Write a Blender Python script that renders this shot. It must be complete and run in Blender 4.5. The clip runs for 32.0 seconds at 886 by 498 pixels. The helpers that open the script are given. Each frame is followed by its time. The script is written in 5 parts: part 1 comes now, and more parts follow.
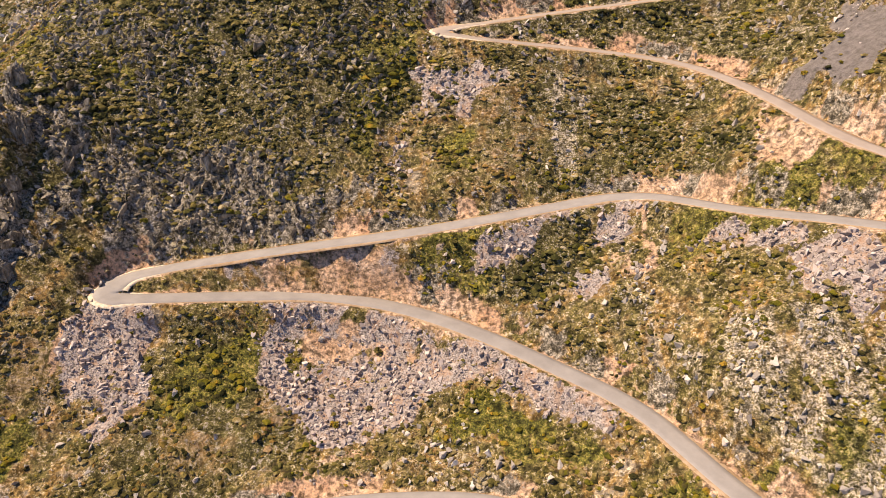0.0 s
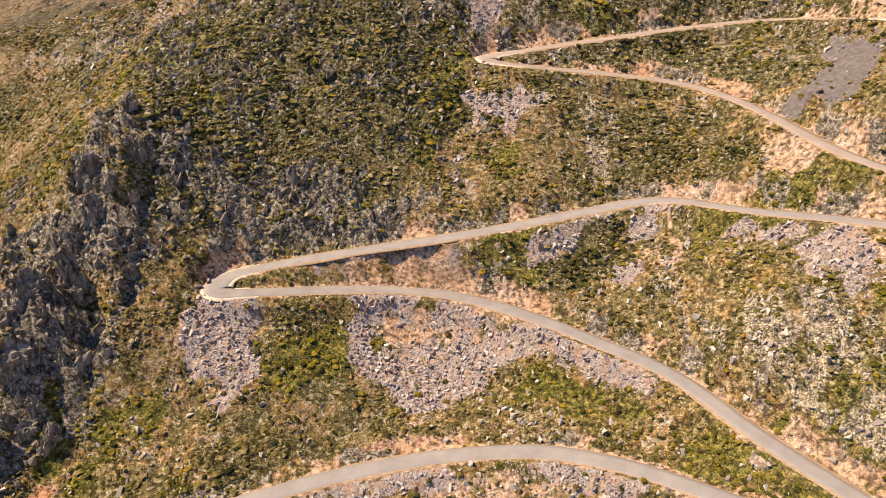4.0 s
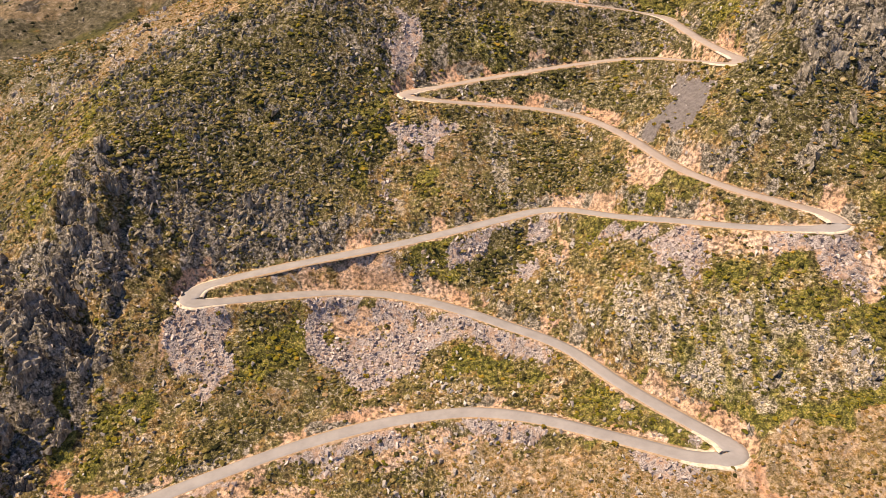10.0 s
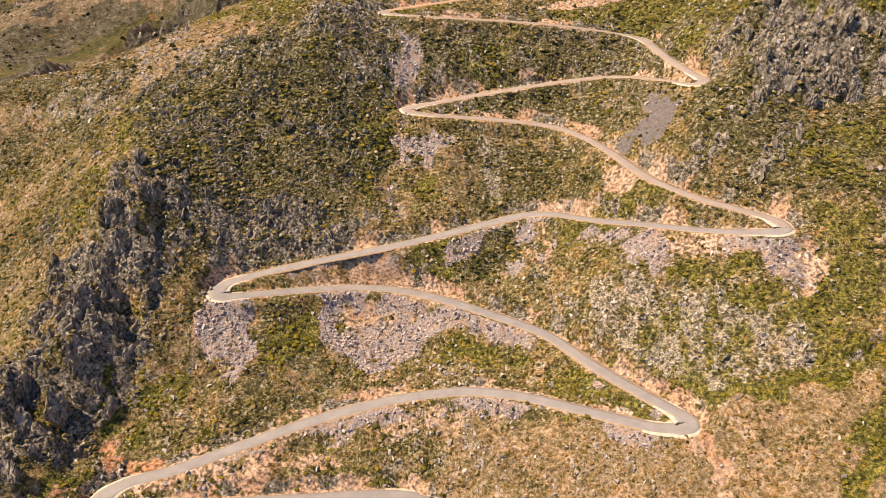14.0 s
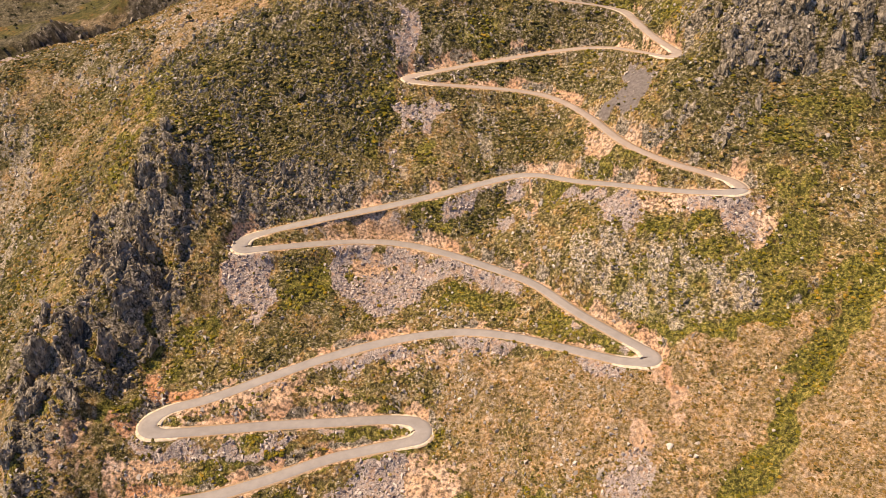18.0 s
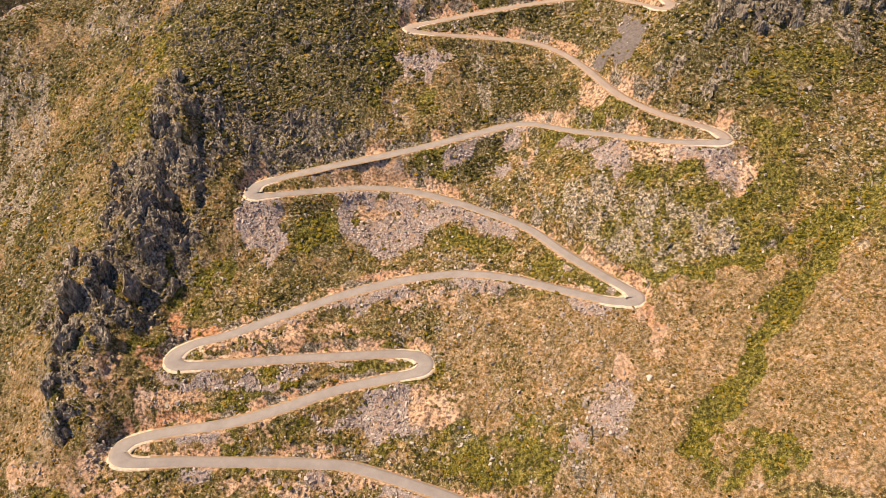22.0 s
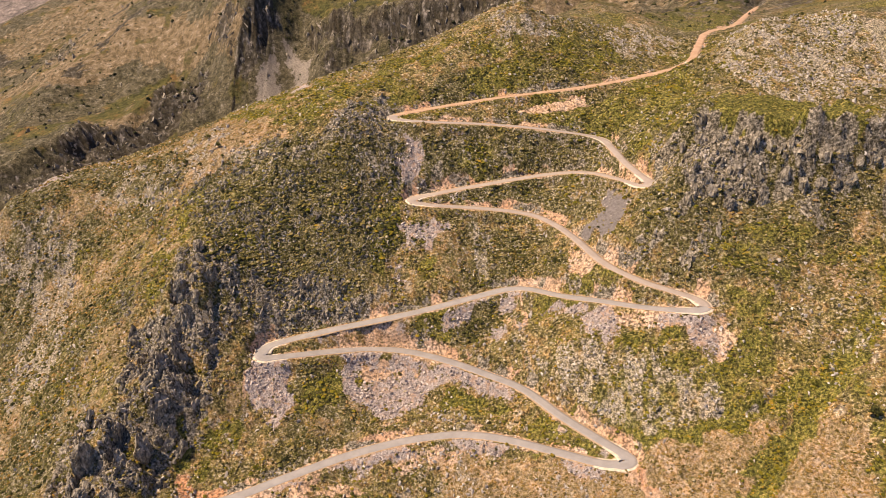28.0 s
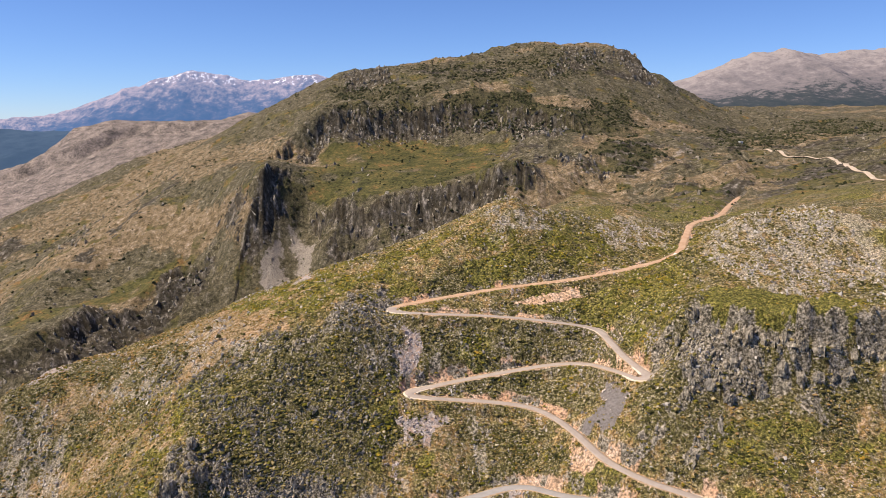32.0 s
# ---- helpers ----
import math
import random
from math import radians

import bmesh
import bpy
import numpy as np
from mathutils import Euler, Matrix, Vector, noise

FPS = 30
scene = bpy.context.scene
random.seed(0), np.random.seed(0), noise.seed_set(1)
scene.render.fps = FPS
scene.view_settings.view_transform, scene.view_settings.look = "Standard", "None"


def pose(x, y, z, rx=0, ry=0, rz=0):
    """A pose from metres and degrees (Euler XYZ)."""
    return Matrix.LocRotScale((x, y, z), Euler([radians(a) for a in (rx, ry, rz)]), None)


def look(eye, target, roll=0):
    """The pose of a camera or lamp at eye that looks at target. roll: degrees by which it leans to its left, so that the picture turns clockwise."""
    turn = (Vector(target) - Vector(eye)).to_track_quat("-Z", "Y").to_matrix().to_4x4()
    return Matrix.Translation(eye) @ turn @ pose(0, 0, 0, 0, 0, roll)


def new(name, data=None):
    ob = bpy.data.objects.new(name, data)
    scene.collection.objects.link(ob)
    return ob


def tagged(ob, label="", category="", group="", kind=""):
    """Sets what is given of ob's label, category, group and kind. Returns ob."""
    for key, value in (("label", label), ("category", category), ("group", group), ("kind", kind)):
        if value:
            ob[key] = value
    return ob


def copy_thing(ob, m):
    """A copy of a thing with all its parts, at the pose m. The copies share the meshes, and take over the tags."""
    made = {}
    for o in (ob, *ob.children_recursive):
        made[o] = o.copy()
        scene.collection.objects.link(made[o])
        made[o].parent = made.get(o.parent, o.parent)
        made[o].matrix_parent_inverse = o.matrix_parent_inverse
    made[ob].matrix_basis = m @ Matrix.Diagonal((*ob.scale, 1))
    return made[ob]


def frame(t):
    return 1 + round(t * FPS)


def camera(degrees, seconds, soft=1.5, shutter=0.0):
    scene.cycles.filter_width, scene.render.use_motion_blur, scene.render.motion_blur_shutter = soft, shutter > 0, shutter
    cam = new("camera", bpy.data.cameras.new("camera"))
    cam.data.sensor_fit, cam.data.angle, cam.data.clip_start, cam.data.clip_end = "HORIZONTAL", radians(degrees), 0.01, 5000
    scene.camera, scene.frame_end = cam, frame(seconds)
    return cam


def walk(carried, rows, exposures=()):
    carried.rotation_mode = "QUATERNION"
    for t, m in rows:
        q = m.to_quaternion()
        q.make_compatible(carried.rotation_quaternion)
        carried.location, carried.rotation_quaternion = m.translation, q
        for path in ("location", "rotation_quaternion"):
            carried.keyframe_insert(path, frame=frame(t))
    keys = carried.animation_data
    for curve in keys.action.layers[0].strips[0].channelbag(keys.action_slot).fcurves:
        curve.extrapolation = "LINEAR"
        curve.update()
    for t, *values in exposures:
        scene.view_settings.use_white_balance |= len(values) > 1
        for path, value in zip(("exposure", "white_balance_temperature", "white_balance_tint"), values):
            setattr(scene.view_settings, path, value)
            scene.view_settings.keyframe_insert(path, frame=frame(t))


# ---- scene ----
# camera
cam = camera(63.33, 32.0, soft=0.4)
# seconds, x, y, z, tilt from straight down, turn, lean
PATH = [
    (0, 16.54, 64.15, 149.75, 64.622, 8.251, -0.024),
    (1, 10.89, 57.06, 152.35, 64.579, 7.565, -0.29),
    (2, 6.58, 49.18, 155.53, 64.524, 7.602, -0.355),
    (3, 3.41, 41.55, 158.73, 64.525, 7.35, -0.312),
    (3.5, 2.22, 37.96, 160.23, 64.658, 7.208, -0.32),
    (5.5, 0.13, 23.54, 166.56, 64.934, 6.158, -0.07),
    (6, -0.1, 19.67, 168.47, 64.875, 5.615, 0.044),
    (7, -0.33, 12.16, 172.46, 64.725, 2.762, 0.075),
    (7.5, -0.35, 8.67, 174.42, 64.652, 1.114, 0.066),
    (8, -0.3, 5.46, 176.34, 64.596, 0.185, 0.033),
    (9, -0, 0, 180, 64.52, 0, 0.017),
    (10, 0.37, -4.51, 183.32, 64.594, -0.139, 0.067),
    (11, 0.67, -9.81, 186.82, 64.609, -0.13, 0.048),
    (12, 0.87, -16.22, 190.49, 64.546, -0.13, 0.097),
    (13, 1.05, -23.76, 194.31, 64.29, -0.151, 0.086),
    (14, 1.16, -31.81, 198.13, 64.235, -0.14, 0.073),
    (14.5, 1.19, -35.88, 200.09, 64.196, -0.151, 0.082),
    (16.5, 0.86, -51.31, 208.02, 63.715, -0.244, 0.007),
    (17, 0.83, -54.47, 209.98, 62.726, -0.314, 0.078),
    (18, 0.78, -59.73, 213.71, 60.527, -0.422, 0.123),
    (19, 0.82, -63.53, 217.03, 58.114, -0.454, 0.165),
    (20, 0.86, -66.73, 220.04, 56.079, -0.384, 0.099),
    (20.5, 0.88, -68.31, 221.51, 55.601, -0.352, 0.049),
    (21, 0.9, -69.93, 223.03, 55.425, -0.323, 0.009),
    (22, 1, -73.38, 226.25, 55.484, -0.298, 0.066),
    (23, 0.99, -76.65, 229.38, 55.59, -0.292, 0.056),
    (24, 0.81, -79.22, 232.44, 55.838, -0.34, 0.038),
    (24.5, 0.72, -80.25, 234.04, 55.949, -0.376, 0.046),
    (26.5, 0.49, -82.91, 241.24, 60.767, -0.438, 0.078),
    (27, 0.58, -83.36, 243.09, 62.587, -0.422, 0.077),
    (28, 0.9, -84, 246.77, 66.153, -0.337, 0.058),
    (29, 1.36, -84.17, 250.46, 69.797, -0.3, 0.008),
    (30, 1.69, -83.93, 253.84, 73.433, -0.273, -0.044),
    (31, 2.01, -83.89, 256.22, 77.109, -0.297, -0.098),
    (32, 2.14, -84.48, 257.63, 79.843, -0.33, -0.225),
]
walk(cam, [(t, pose(x, y, z, rx, 0, rz) @ pose(0, 0, 0, 0, 0, lean)) for t, x, y, z, rx, rz, lean in PATH],
     exposures=[(0, 0.28, 7750, 18), (14, 0.26, 7900, 18), (18, 0.17, 8400, 20), (24.5, 0.15, 8400, 20), (28, 0.23, 7850, 19), (30.5, 0.27, 7250, 16), (32, 0.19, 6650, 13)])

# ---- world and sun ----
SUN_ELEV, SUN_AZ = radians(57), radians(-100)   # azimuth clockwise from +y
world = bpy.data.worlds.new("world")
scene.world = world
world.use_nodes = True
wn = world.node_tree
sky = wn.nodes.new("ShaderNodeTexSky")
sky.sky_type, sky.sun_disc, sky.sun_elevation, sky.sun_rotation = "NISHITA", False, SUN_ELEV, SUN_AZ
sky.altitude, sky.dust_density, sky.ozone_density = 2200, 0.1, 6.0
tint = wn.nodes.new("ShaderNodeMix")
tint.data_type, tint.blend_type = "RGBA", "MULTIPLY"
tint.inputs[0].default_value, tint.inputs[7].default_value = 1.0, (0.88, 1.03, 1.34, 1)
wn.links.new(sky.outputs[0], tint.inputs[6])
wn.links.new(tint.outputs[2], wn.nodes["Background"].inputs[0])
wn.nodes["Background"].inputs[1].default_value = 0.09
sun = new("sun", bpy.data.lights.new("sun", "SUN"))
sun.data.energy, sun.data.angle, sun.data.color = 5.3, radians(0.55), (1, 0.88, 0.70)
sun_dir = Vector((math.sin(SUN_AZ) * math.cos(SUN_ELEV), math.cos(SUN_AZ) * math.cos(SUN_ELEV), math.sin(SUN_ELEV)))
sun.matrix_world = look(sun_dir * 800, (0, 0, 0))

# ---- materials ----
def material(name, rough=0.9):
    m = bpy.data.materials.new(name)
    m.use_nodes = True
    b = m.node_tree.nodes["Principled BSDF"]
    b.inputs["Roughness"].default_value = rough
    b.inputs["Specular IOR Level"].default_value = 0.15
    return m, m.node_tree, b


def add(tree, kind, **values):
    n = tree.nodes.new("ShaderNode" + kind)
    for key, v in values.items():
        n.inputs[key.replace("_", " ")].default_value = v
    return n


def noise_at(tree, scale, detail=4.0, rough=0.6, where=None):
    n = add(tree, "TexNoise", Scale=scale, Detail=detail, Roughness=rough)
    if where is None:
        where = add(tree, "NewGeometry").outputs["Position"]
    tree.links.new(where, n.inputs["Vector"])
    return n.outputs["Fac"]


def ramp(tree, fac, stops):
    r = tree.nodes.new("ShaderNodeValToRGB")
    e = r.color_ramp.elements
    while len(e) < len(stops):
        e.new(0.5)
    for s, (pos, col) in zip(e, stops):
        s.position, s.color = pos, (*col, 1) if len(col) == 3 else col
    tree.links.new(fac, r.inputs["Fac"])
    return r.outputs["Color"]


def mix(tree, fac, a, b):
    n = tree.nodes.new("ShaderNodeMix")
    n.data_type = "RGBA"
    for value, slot in ((fac, 0), (a, 6), (b, 7)):
        if isinstance(value, (int, float)):
            n.inputs[slot].default_value = value
        elif isinstance(value, tuple):
            n.inputs[slot].default_value = (*value, 1)
        else:
            tree.links.new(value, n.inputs[slot])
    return n.outputs[2]


def calc(tree, op, a, b=0.0, c=None, clamp=False):
    n = tree.nodes.new("ShaderNodeMath")
    n.operation, n.use_clamp = op, clamp
    for i, v in enumerate((a, b) if c is None else (a, b, c)):
        if isinstance(v, (int, float)):
            n.inputs[i].default_value = v
        else:
            tree.links.new(v, n.inputs[i])
    return n.outputs[0]


def attr(tree, name):
    n = tree.nodes.new("ShaderNodeAttribute")
    n.attribute_name = name
    return n.outputs["Fac"]


def bump(tree, bsdf, height, strength=0.6, distance=0.3):
    n = add(tree, "Bump", Strength=strength, Distance=distance)
    tree.links.new(height, n.inputs["Height"])
    tree.links.new(n.outputs["Normal"], bsdf.inputs["Normal"])


def edge(tree, mask, grain, lo, hi, amount=0.7):
    """A mask whose border is broken up by the grain."""
    s = calc(tree, "ADD", mask, calc(tree, "MULTIPLY", calc(tree, "SUBTRACT", grain, 0.5), amount))
    n = tree.nodes.new("ShaderNodeMapRange")
    n.interpolation_type = "SMOOTHSTEP"
    tree.links.new(s, n.inputs[0])
    n.inputs[1].default_value, n.inputs[2].default_value = lo, hi
    return n.outputs[0]


# hillside: dry scrub, stones, soil, rubble and rock by zone
hill_mat, ht, hb = material("hillside", 0.95)
big = noise_at(ht, 0.035, 4)
mid = noise_at(ht, 0.17, 5, 0.65)
small = noise_at(ht, 0.85, 4, 0.7)
fine = noise_at(ht, 2.6, 3, 0.7)
patchy = calc(ht, "ADD", calc(ht, "MULTIPLY", mid, 0.55), calc(ht, "MULTIPLY", small, 0.45))
clots = noise_at(ht, 0.42, 3, 0.55)
speck = calc(ht, "ADD", calc(ht, "MULTIPLY", clots, 0.35), calc(ht, "MULTIPLY", small, 0.85))
speck = calc(ht, "SUBTRACT", calc(ht, "ADD", speck, calc(ht, "MULTIPLY", fine, 0.8)), 0.5)
# lowest stops: dark scrub, and the shade of crevices put into the colour
scrub = ramp(ht, speck, [(0.41, (0.02, 0.021, 0.006)), (0.48, (0.09, 0.08, 0.021)), (0.55, (0.26, 0.20, 0.065)), (0.60, (0.38, 0.295, 0.16)), (0.65, (0.74, 0.65, 0.53))])
dry = ramp(ht, speck, [(0.36, (0.10, 0.07, 0.022)), (0.44, (0.26, 0.17, 0.075)), (0.53, (0.40, 0.28, 0.175)), (0.66, (0.58, 0.46, 0.36))])
ground_col = mix(ht, edge(ht, attr(ht, "dry"), patchy, 0.35, 0.65, 2.2), scrub, dry)
mosaic = ramp(ht, noise_at(ht, 0.13, 4, 0.62), [(0.36, (0.05, 0.05, 0.014)), (0.45, (0.15, 0.135, 0.04)), (0.51, (0.31, 0.23, 0.12)), (0.57, (0.43, 0.225, 0.065)), (0.66, (0.52, 0.44, 0.38))])
ground_col = mix(ht, calc(ht, "MULTIPLY_ADD", attr(ht, "dry"), -0.10, 0.42), ground_col, mosaic)
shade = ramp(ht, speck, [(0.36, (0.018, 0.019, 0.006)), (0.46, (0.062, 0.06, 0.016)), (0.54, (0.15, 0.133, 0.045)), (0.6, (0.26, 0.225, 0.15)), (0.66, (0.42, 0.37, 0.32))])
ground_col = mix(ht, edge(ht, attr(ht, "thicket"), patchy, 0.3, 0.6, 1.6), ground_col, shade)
lush = ramp(ht, speck, [(0.38, (0.03, 0.037, 0.006)), (0.48, (0.10, 0.11, 0.016)), (0.58, (0.22, 0.19, 0.036)), (0.68, (0.38, 0.30, 0.12))])
ground_col = mix(ht, edge(ht, attr(ht, "lush"), patchy, 0.38, 0.62, 1.6), ground_col, lush)
stones = ramp(ht, fine, [(0.39, (0.07, 0.066, 0.028)), (0.47, (0.28, 0.235, 0.15)), (0.55, (0.52, 0.455, 0.385)), (0.66, (0.74, 0.675, 0.60))])
stony = calc(ht, "MULTIPLY", edge(ht, attr(ht, "stony"), patchy, 0.4, 0.8, 1.8), 0.75)
ground_col = mix(ht, stony, ground_col, stones)
soil = ramp(ht, mid, [(0.34, (0.54, 0.33, 0.20)), (0.5, (0.63, 0.43, 0.295)), (0.64, (0.69, 0.54, 0.44))])
soil = mix(ht, attr(ht, "red"), soil, ramp(ht, small, [(0.35, (0.28, 0.08, 0.03)), (0.5, (0.52, 0.185, 0.065)), (0.66, (0.66, 0.37, 0.20))]))
ground_col = mix(ht, edge(ht, attr(ht, "soil"), patchy, 0.40, 0.6, 1.5), ground_col, mix(ht, ramp(ht, fine, [(0.4, (0.0, 0.0, 0.0)), (0.62, (1.0, 1.0, 1.0))]), soil, (0.46, 0.30, 0.20)))
rubble = ramp(ht, fine, [(0.36, (0.11, 0.098, 0.093)), (0.46, (0.35, 0.305, 0.29)), (0.6, (0.58, 0.51, 0.48))])
rubble = mix(ht, ramp(ht, noise_at(ht, 0.3, 4, 0.6), [(0.49, (0.0, 0.0, 0.0)), (0.6, (0.75, 0.75, 0.75))]), rubble, ramp(ht, small, [(0.36, (0.40, 0.22, 0.13)), (0.62, (0.60, 0.44, 0.34))]))
ground_col = mix(ht, edge(ht, attr(ht, "scree"), patchy, 0.40, 0.58, 2.1), ground_col, rubble)
rock = ramp(ht, speck, [(0.36, (0.035, 0.032, 0.025)), (0.46, (0.14, 0.127, 0.098)), (0.55, (0.28, 0.25, 0.203)), (0.66, (0.50, 0.445, 0.375))])
ground_col = mix(ht, edge(ht, attr(ht, "rock"), patchy, 0.45, 0.62, 2.4), ground_col, rock)
ground_col = mix(ht, edge(ht, attr(ht, "gravel"), patchy, 0.35, 0.6, 1.2), ground_col, ramp(ht, small, [(0.36, (0.15, 0.137, 0.135)), (0.64, (0.27, 0.245, 0.24))]))
heath = ramp(ht, calc(ht, "ADD", calc(ht, "MULTIPLY", noise_at(ht, 0.12, 5, 0.7), 0.5), calc(ht, "MULTIPLY", small, 0.5)), [(0.40, (0.016, 0.018, 0.009)), (0.48, (0.062, 0.058, 0.034)), (0.56, (0.135, 0.12, 0.082)), (0.65, (0.35, 0.315, 0.265))])
meadow = ramp(ht, calc(ht, "ADD", calc(ht, "MULTIPLY", big, 0.55), calc(ht, "MULTIPLY", mid, 0.45)), [(0.38, (0.02, 0.028, 0.008)), (0.48, (0.055, 0.06, 0.015)), (0.55, (0.10, 0.088, 0.026)), (0.63, (0.20, 0.105, 0.035))])
brown = ramp(ht, calc(ht, "ADD", calc(ht, "MULTIPLY", noise_at(ht, 0.12, 5, 0.7), 0.5), calc(ht, "MULTIPLY", small, 0.5)), [(0.38, (0.045, 0.036, 0.02)), (0.47, (0.15, 0.11, 0.06)), (0.54, (0.25, 0.185, 0.115)), (0.62, (0.45, 0.37, 0.29))])
heath = mix(ht, edge(ht, attr(ht, "dry"), mid, 0.4, 0.7, 1.6), heath, brown)
heath = mix(ht, edge(ht, attr(ht, "lush"), big, 0.4, 0.7, 1.5), heath, meadow)
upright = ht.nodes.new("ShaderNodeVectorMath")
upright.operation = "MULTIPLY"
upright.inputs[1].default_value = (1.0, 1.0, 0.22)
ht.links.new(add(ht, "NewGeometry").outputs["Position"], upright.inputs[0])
# dark limestone in upright streaks, with the cliffs' shade put into the colour
cliff_streaks = noise_at(ht, 0.16, 6, 0.72, upright.outputs[0])
cliff = ramp(ht, cliff_streaks, [(0.41, (0.012, 0.012, 0.01)), (0.50, (0.042, 0.04, 0.034)), (0.58, (0.10, 0.092, 0.082)), (0.67, (0.34, 0.305, 0.27))])
heath = mix(ht, edge(ht, attr(ht, "thicket"), mid, 0.4, 0.65, 1.6), heath, ramp(ht, small, [(0.38, (0.012, 0.015, 0.007)), (0.52, (0.04, 0.042, 0.018)), (0.66, (0.13, 0.115, 0.065))]))
heath = mix(ht, edge(ht, attr(ht, "scree"), mid, 0.45, 0.7, 1.6), heath, ramp(ht, small, [(0.38, (0.12, 0.105, 0.09)), (0.62, (0.42, 0.37, 0.32))]))
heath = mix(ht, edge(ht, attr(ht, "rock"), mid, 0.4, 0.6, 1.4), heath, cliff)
# pinkish-grey haze of the farthest left hills, painted into the ground colour
far_haze = ramp(ht, calc(ht, "ADD", calc(ht, "MULTIPLY", big, 0.6), calc(ht, "MULTIPLY", mid, 0.4)), [(0.36, (0.07, 0.065, 0.07)), (0.48, (0.17, 0.145, 0.14)), (0.6, (0.29, 0.245, 0.225))])
heath = mix(ht, edge(ht, attr(ht, "far_haze"), big, 0.4, 0.6, 0.6), heath, far_haze)
ground_col = mix(ht, attr(ht, "heath"), ground_col, heath)
ground_col = mix(ht, 0.12, ground_col, mix(ht, big, (0.12, 0.105, 0.045), (0.42, 0.30, 0.18)))
# ground colour times random dark and pale mottling, finer near, coarser far
mottle_near = ramp(ht, noise_at(ht, 0.8, 3, 0.65), [(0.39, (0.34, 0.34, 0.32)), (0.5, (1.0, 1.0, 1.0)), (0.61, (1.6, 1.57, 1.52))])
mottle_far = ramp(ht, noise_at(ht, 0.26, 5, 0.78), [(0.38, (0.42, 0.43, 0.42)), (0.5, (1.0, 1.0, 1.0)), (0.62, (1.5, 1.47, 1.43))])
mottle_near = mix(ht, attr(ht, "heath"), mottle_near, mottle_far)
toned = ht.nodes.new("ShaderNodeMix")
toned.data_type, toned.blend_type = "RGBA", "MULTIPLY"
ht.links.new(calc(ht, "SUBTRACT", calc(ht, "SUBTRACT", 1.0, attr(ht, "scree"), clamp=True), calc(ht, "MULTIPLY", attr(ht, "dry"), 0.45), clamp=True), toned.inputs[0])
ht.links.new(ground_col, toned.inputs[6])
ht.links.new(mottle_near, toned.inputs[7])
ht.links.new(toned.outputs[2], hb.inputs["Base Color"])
bump(ht, hb, calc(ht, "ADD", small, calc(ht, "MULTIPLY", fine, 0.5)), 0.9, 0.9)

# loose stone and crags, each piece with its own tone
rock_mat, rt, rb = material("limestone", 0.9)
isle = add(rt, "NewGeometry").outputs["Random Per Island"]
tone = ramp(rt, isle, [(0.0, (0.30, 0.265, 0.235)), (0.35, (0.46, 0.41, 0.365)), (0.75, (0.64, 0.575, 0.505)), (1.0, (0.82, 0.755, 0.67))])
veins = noise_at(rt, 1.6, 4, 0.7)
rt.links.new(mix(rt, calc(rt, "MULTIPLY", veins, 0.35), tone, (0.22, 0.19, 0.15)), rb.inputs["Base Color"])
bump(rt, rb, noise_at(rt, 3.0, 4, 0.7), 0.7, 0.3)

rubble_mat, ut, ub = material("rubble", 0.92)
isle = add(ut, "NewGeometry").outputs["Random Per Island"]
tone = ramp(ut, isle, [(0.0, (0.19, 0.16, 0.15)), (0.4, (0.43, 0.365, 0.34)), (0.8, (0.62, 0.535, 0.49)), (1.0, (0.82, 0.73, 0.66))])
ut.links.new(mix(ut, calc(ut, "MULTIPLY", noise_at(ut, 2.0), 0.4), tone, (0.24, 0.18, 0.14)), ub.inputs["Base Color"])
bump(ut, ub, noise_at(ut, 4.0, 3), 0.5, 0.15)

crag_mat, kt, kb = material("crag", 0.9)
where = add(kt, "NewGeometry").outputs["Position"]
stretch = kt.nodes.new("ShaderNodeVectorMath")
stretch.operation = "MULTIPLY"
stretch.inputs[1].default_value = (1.0, 1.0, 0.35)
kt.links.new(where, stretch.inputs[0])
grain = noise_at(kt, 0.7, 6, 0.75, stretch.outputs[0])
isle = add(kt, "NewGeometry").outputs["Random Per Island"]
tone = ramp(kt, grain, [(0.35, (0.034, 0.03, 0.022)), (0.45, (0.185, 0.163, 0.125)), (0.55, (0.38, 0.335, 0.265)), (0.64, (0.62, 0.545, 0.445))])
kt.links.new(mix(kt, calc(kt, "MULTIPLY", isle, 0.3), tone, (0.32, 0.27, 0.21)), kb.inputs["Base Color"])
bump(kt, kb, grain, 1.0, 0.8)


def leaf_material(name, stops):
    m, t, b = material(name, 0.85)
    isle = add(t, "NewGeometry").outputs["Random Per Island"]
    drift = calc(t, "MULTIPLY", calc(t, "SUBTRACT", calc(t, "ADD", calc(t, "MULTIPLY", noise_at(t, 0.14, 3, 0.6), 0.5), calc(t, "MULTIPLY", noise_at(t, 0.45, 2, 0.6), 0.5)), 0.5), 3.2)
    tone = ramp(t, calc(t, "ADD", calc(t, "MULTIPLY_ADD", isle, 0.75, 0.12), drift), stops)
    # near-black speckle: shadow pockets among the leaves, put into their colour
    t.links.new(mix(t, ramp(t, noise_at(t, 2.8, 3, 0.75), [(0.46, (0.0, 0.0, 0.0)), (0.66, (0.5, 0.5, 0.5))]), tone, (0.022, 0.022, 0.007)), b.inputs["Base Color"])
    bump(t, b, noise_at(t, 5.0, 3, 0.8), 1.0, 0.3)
    return m


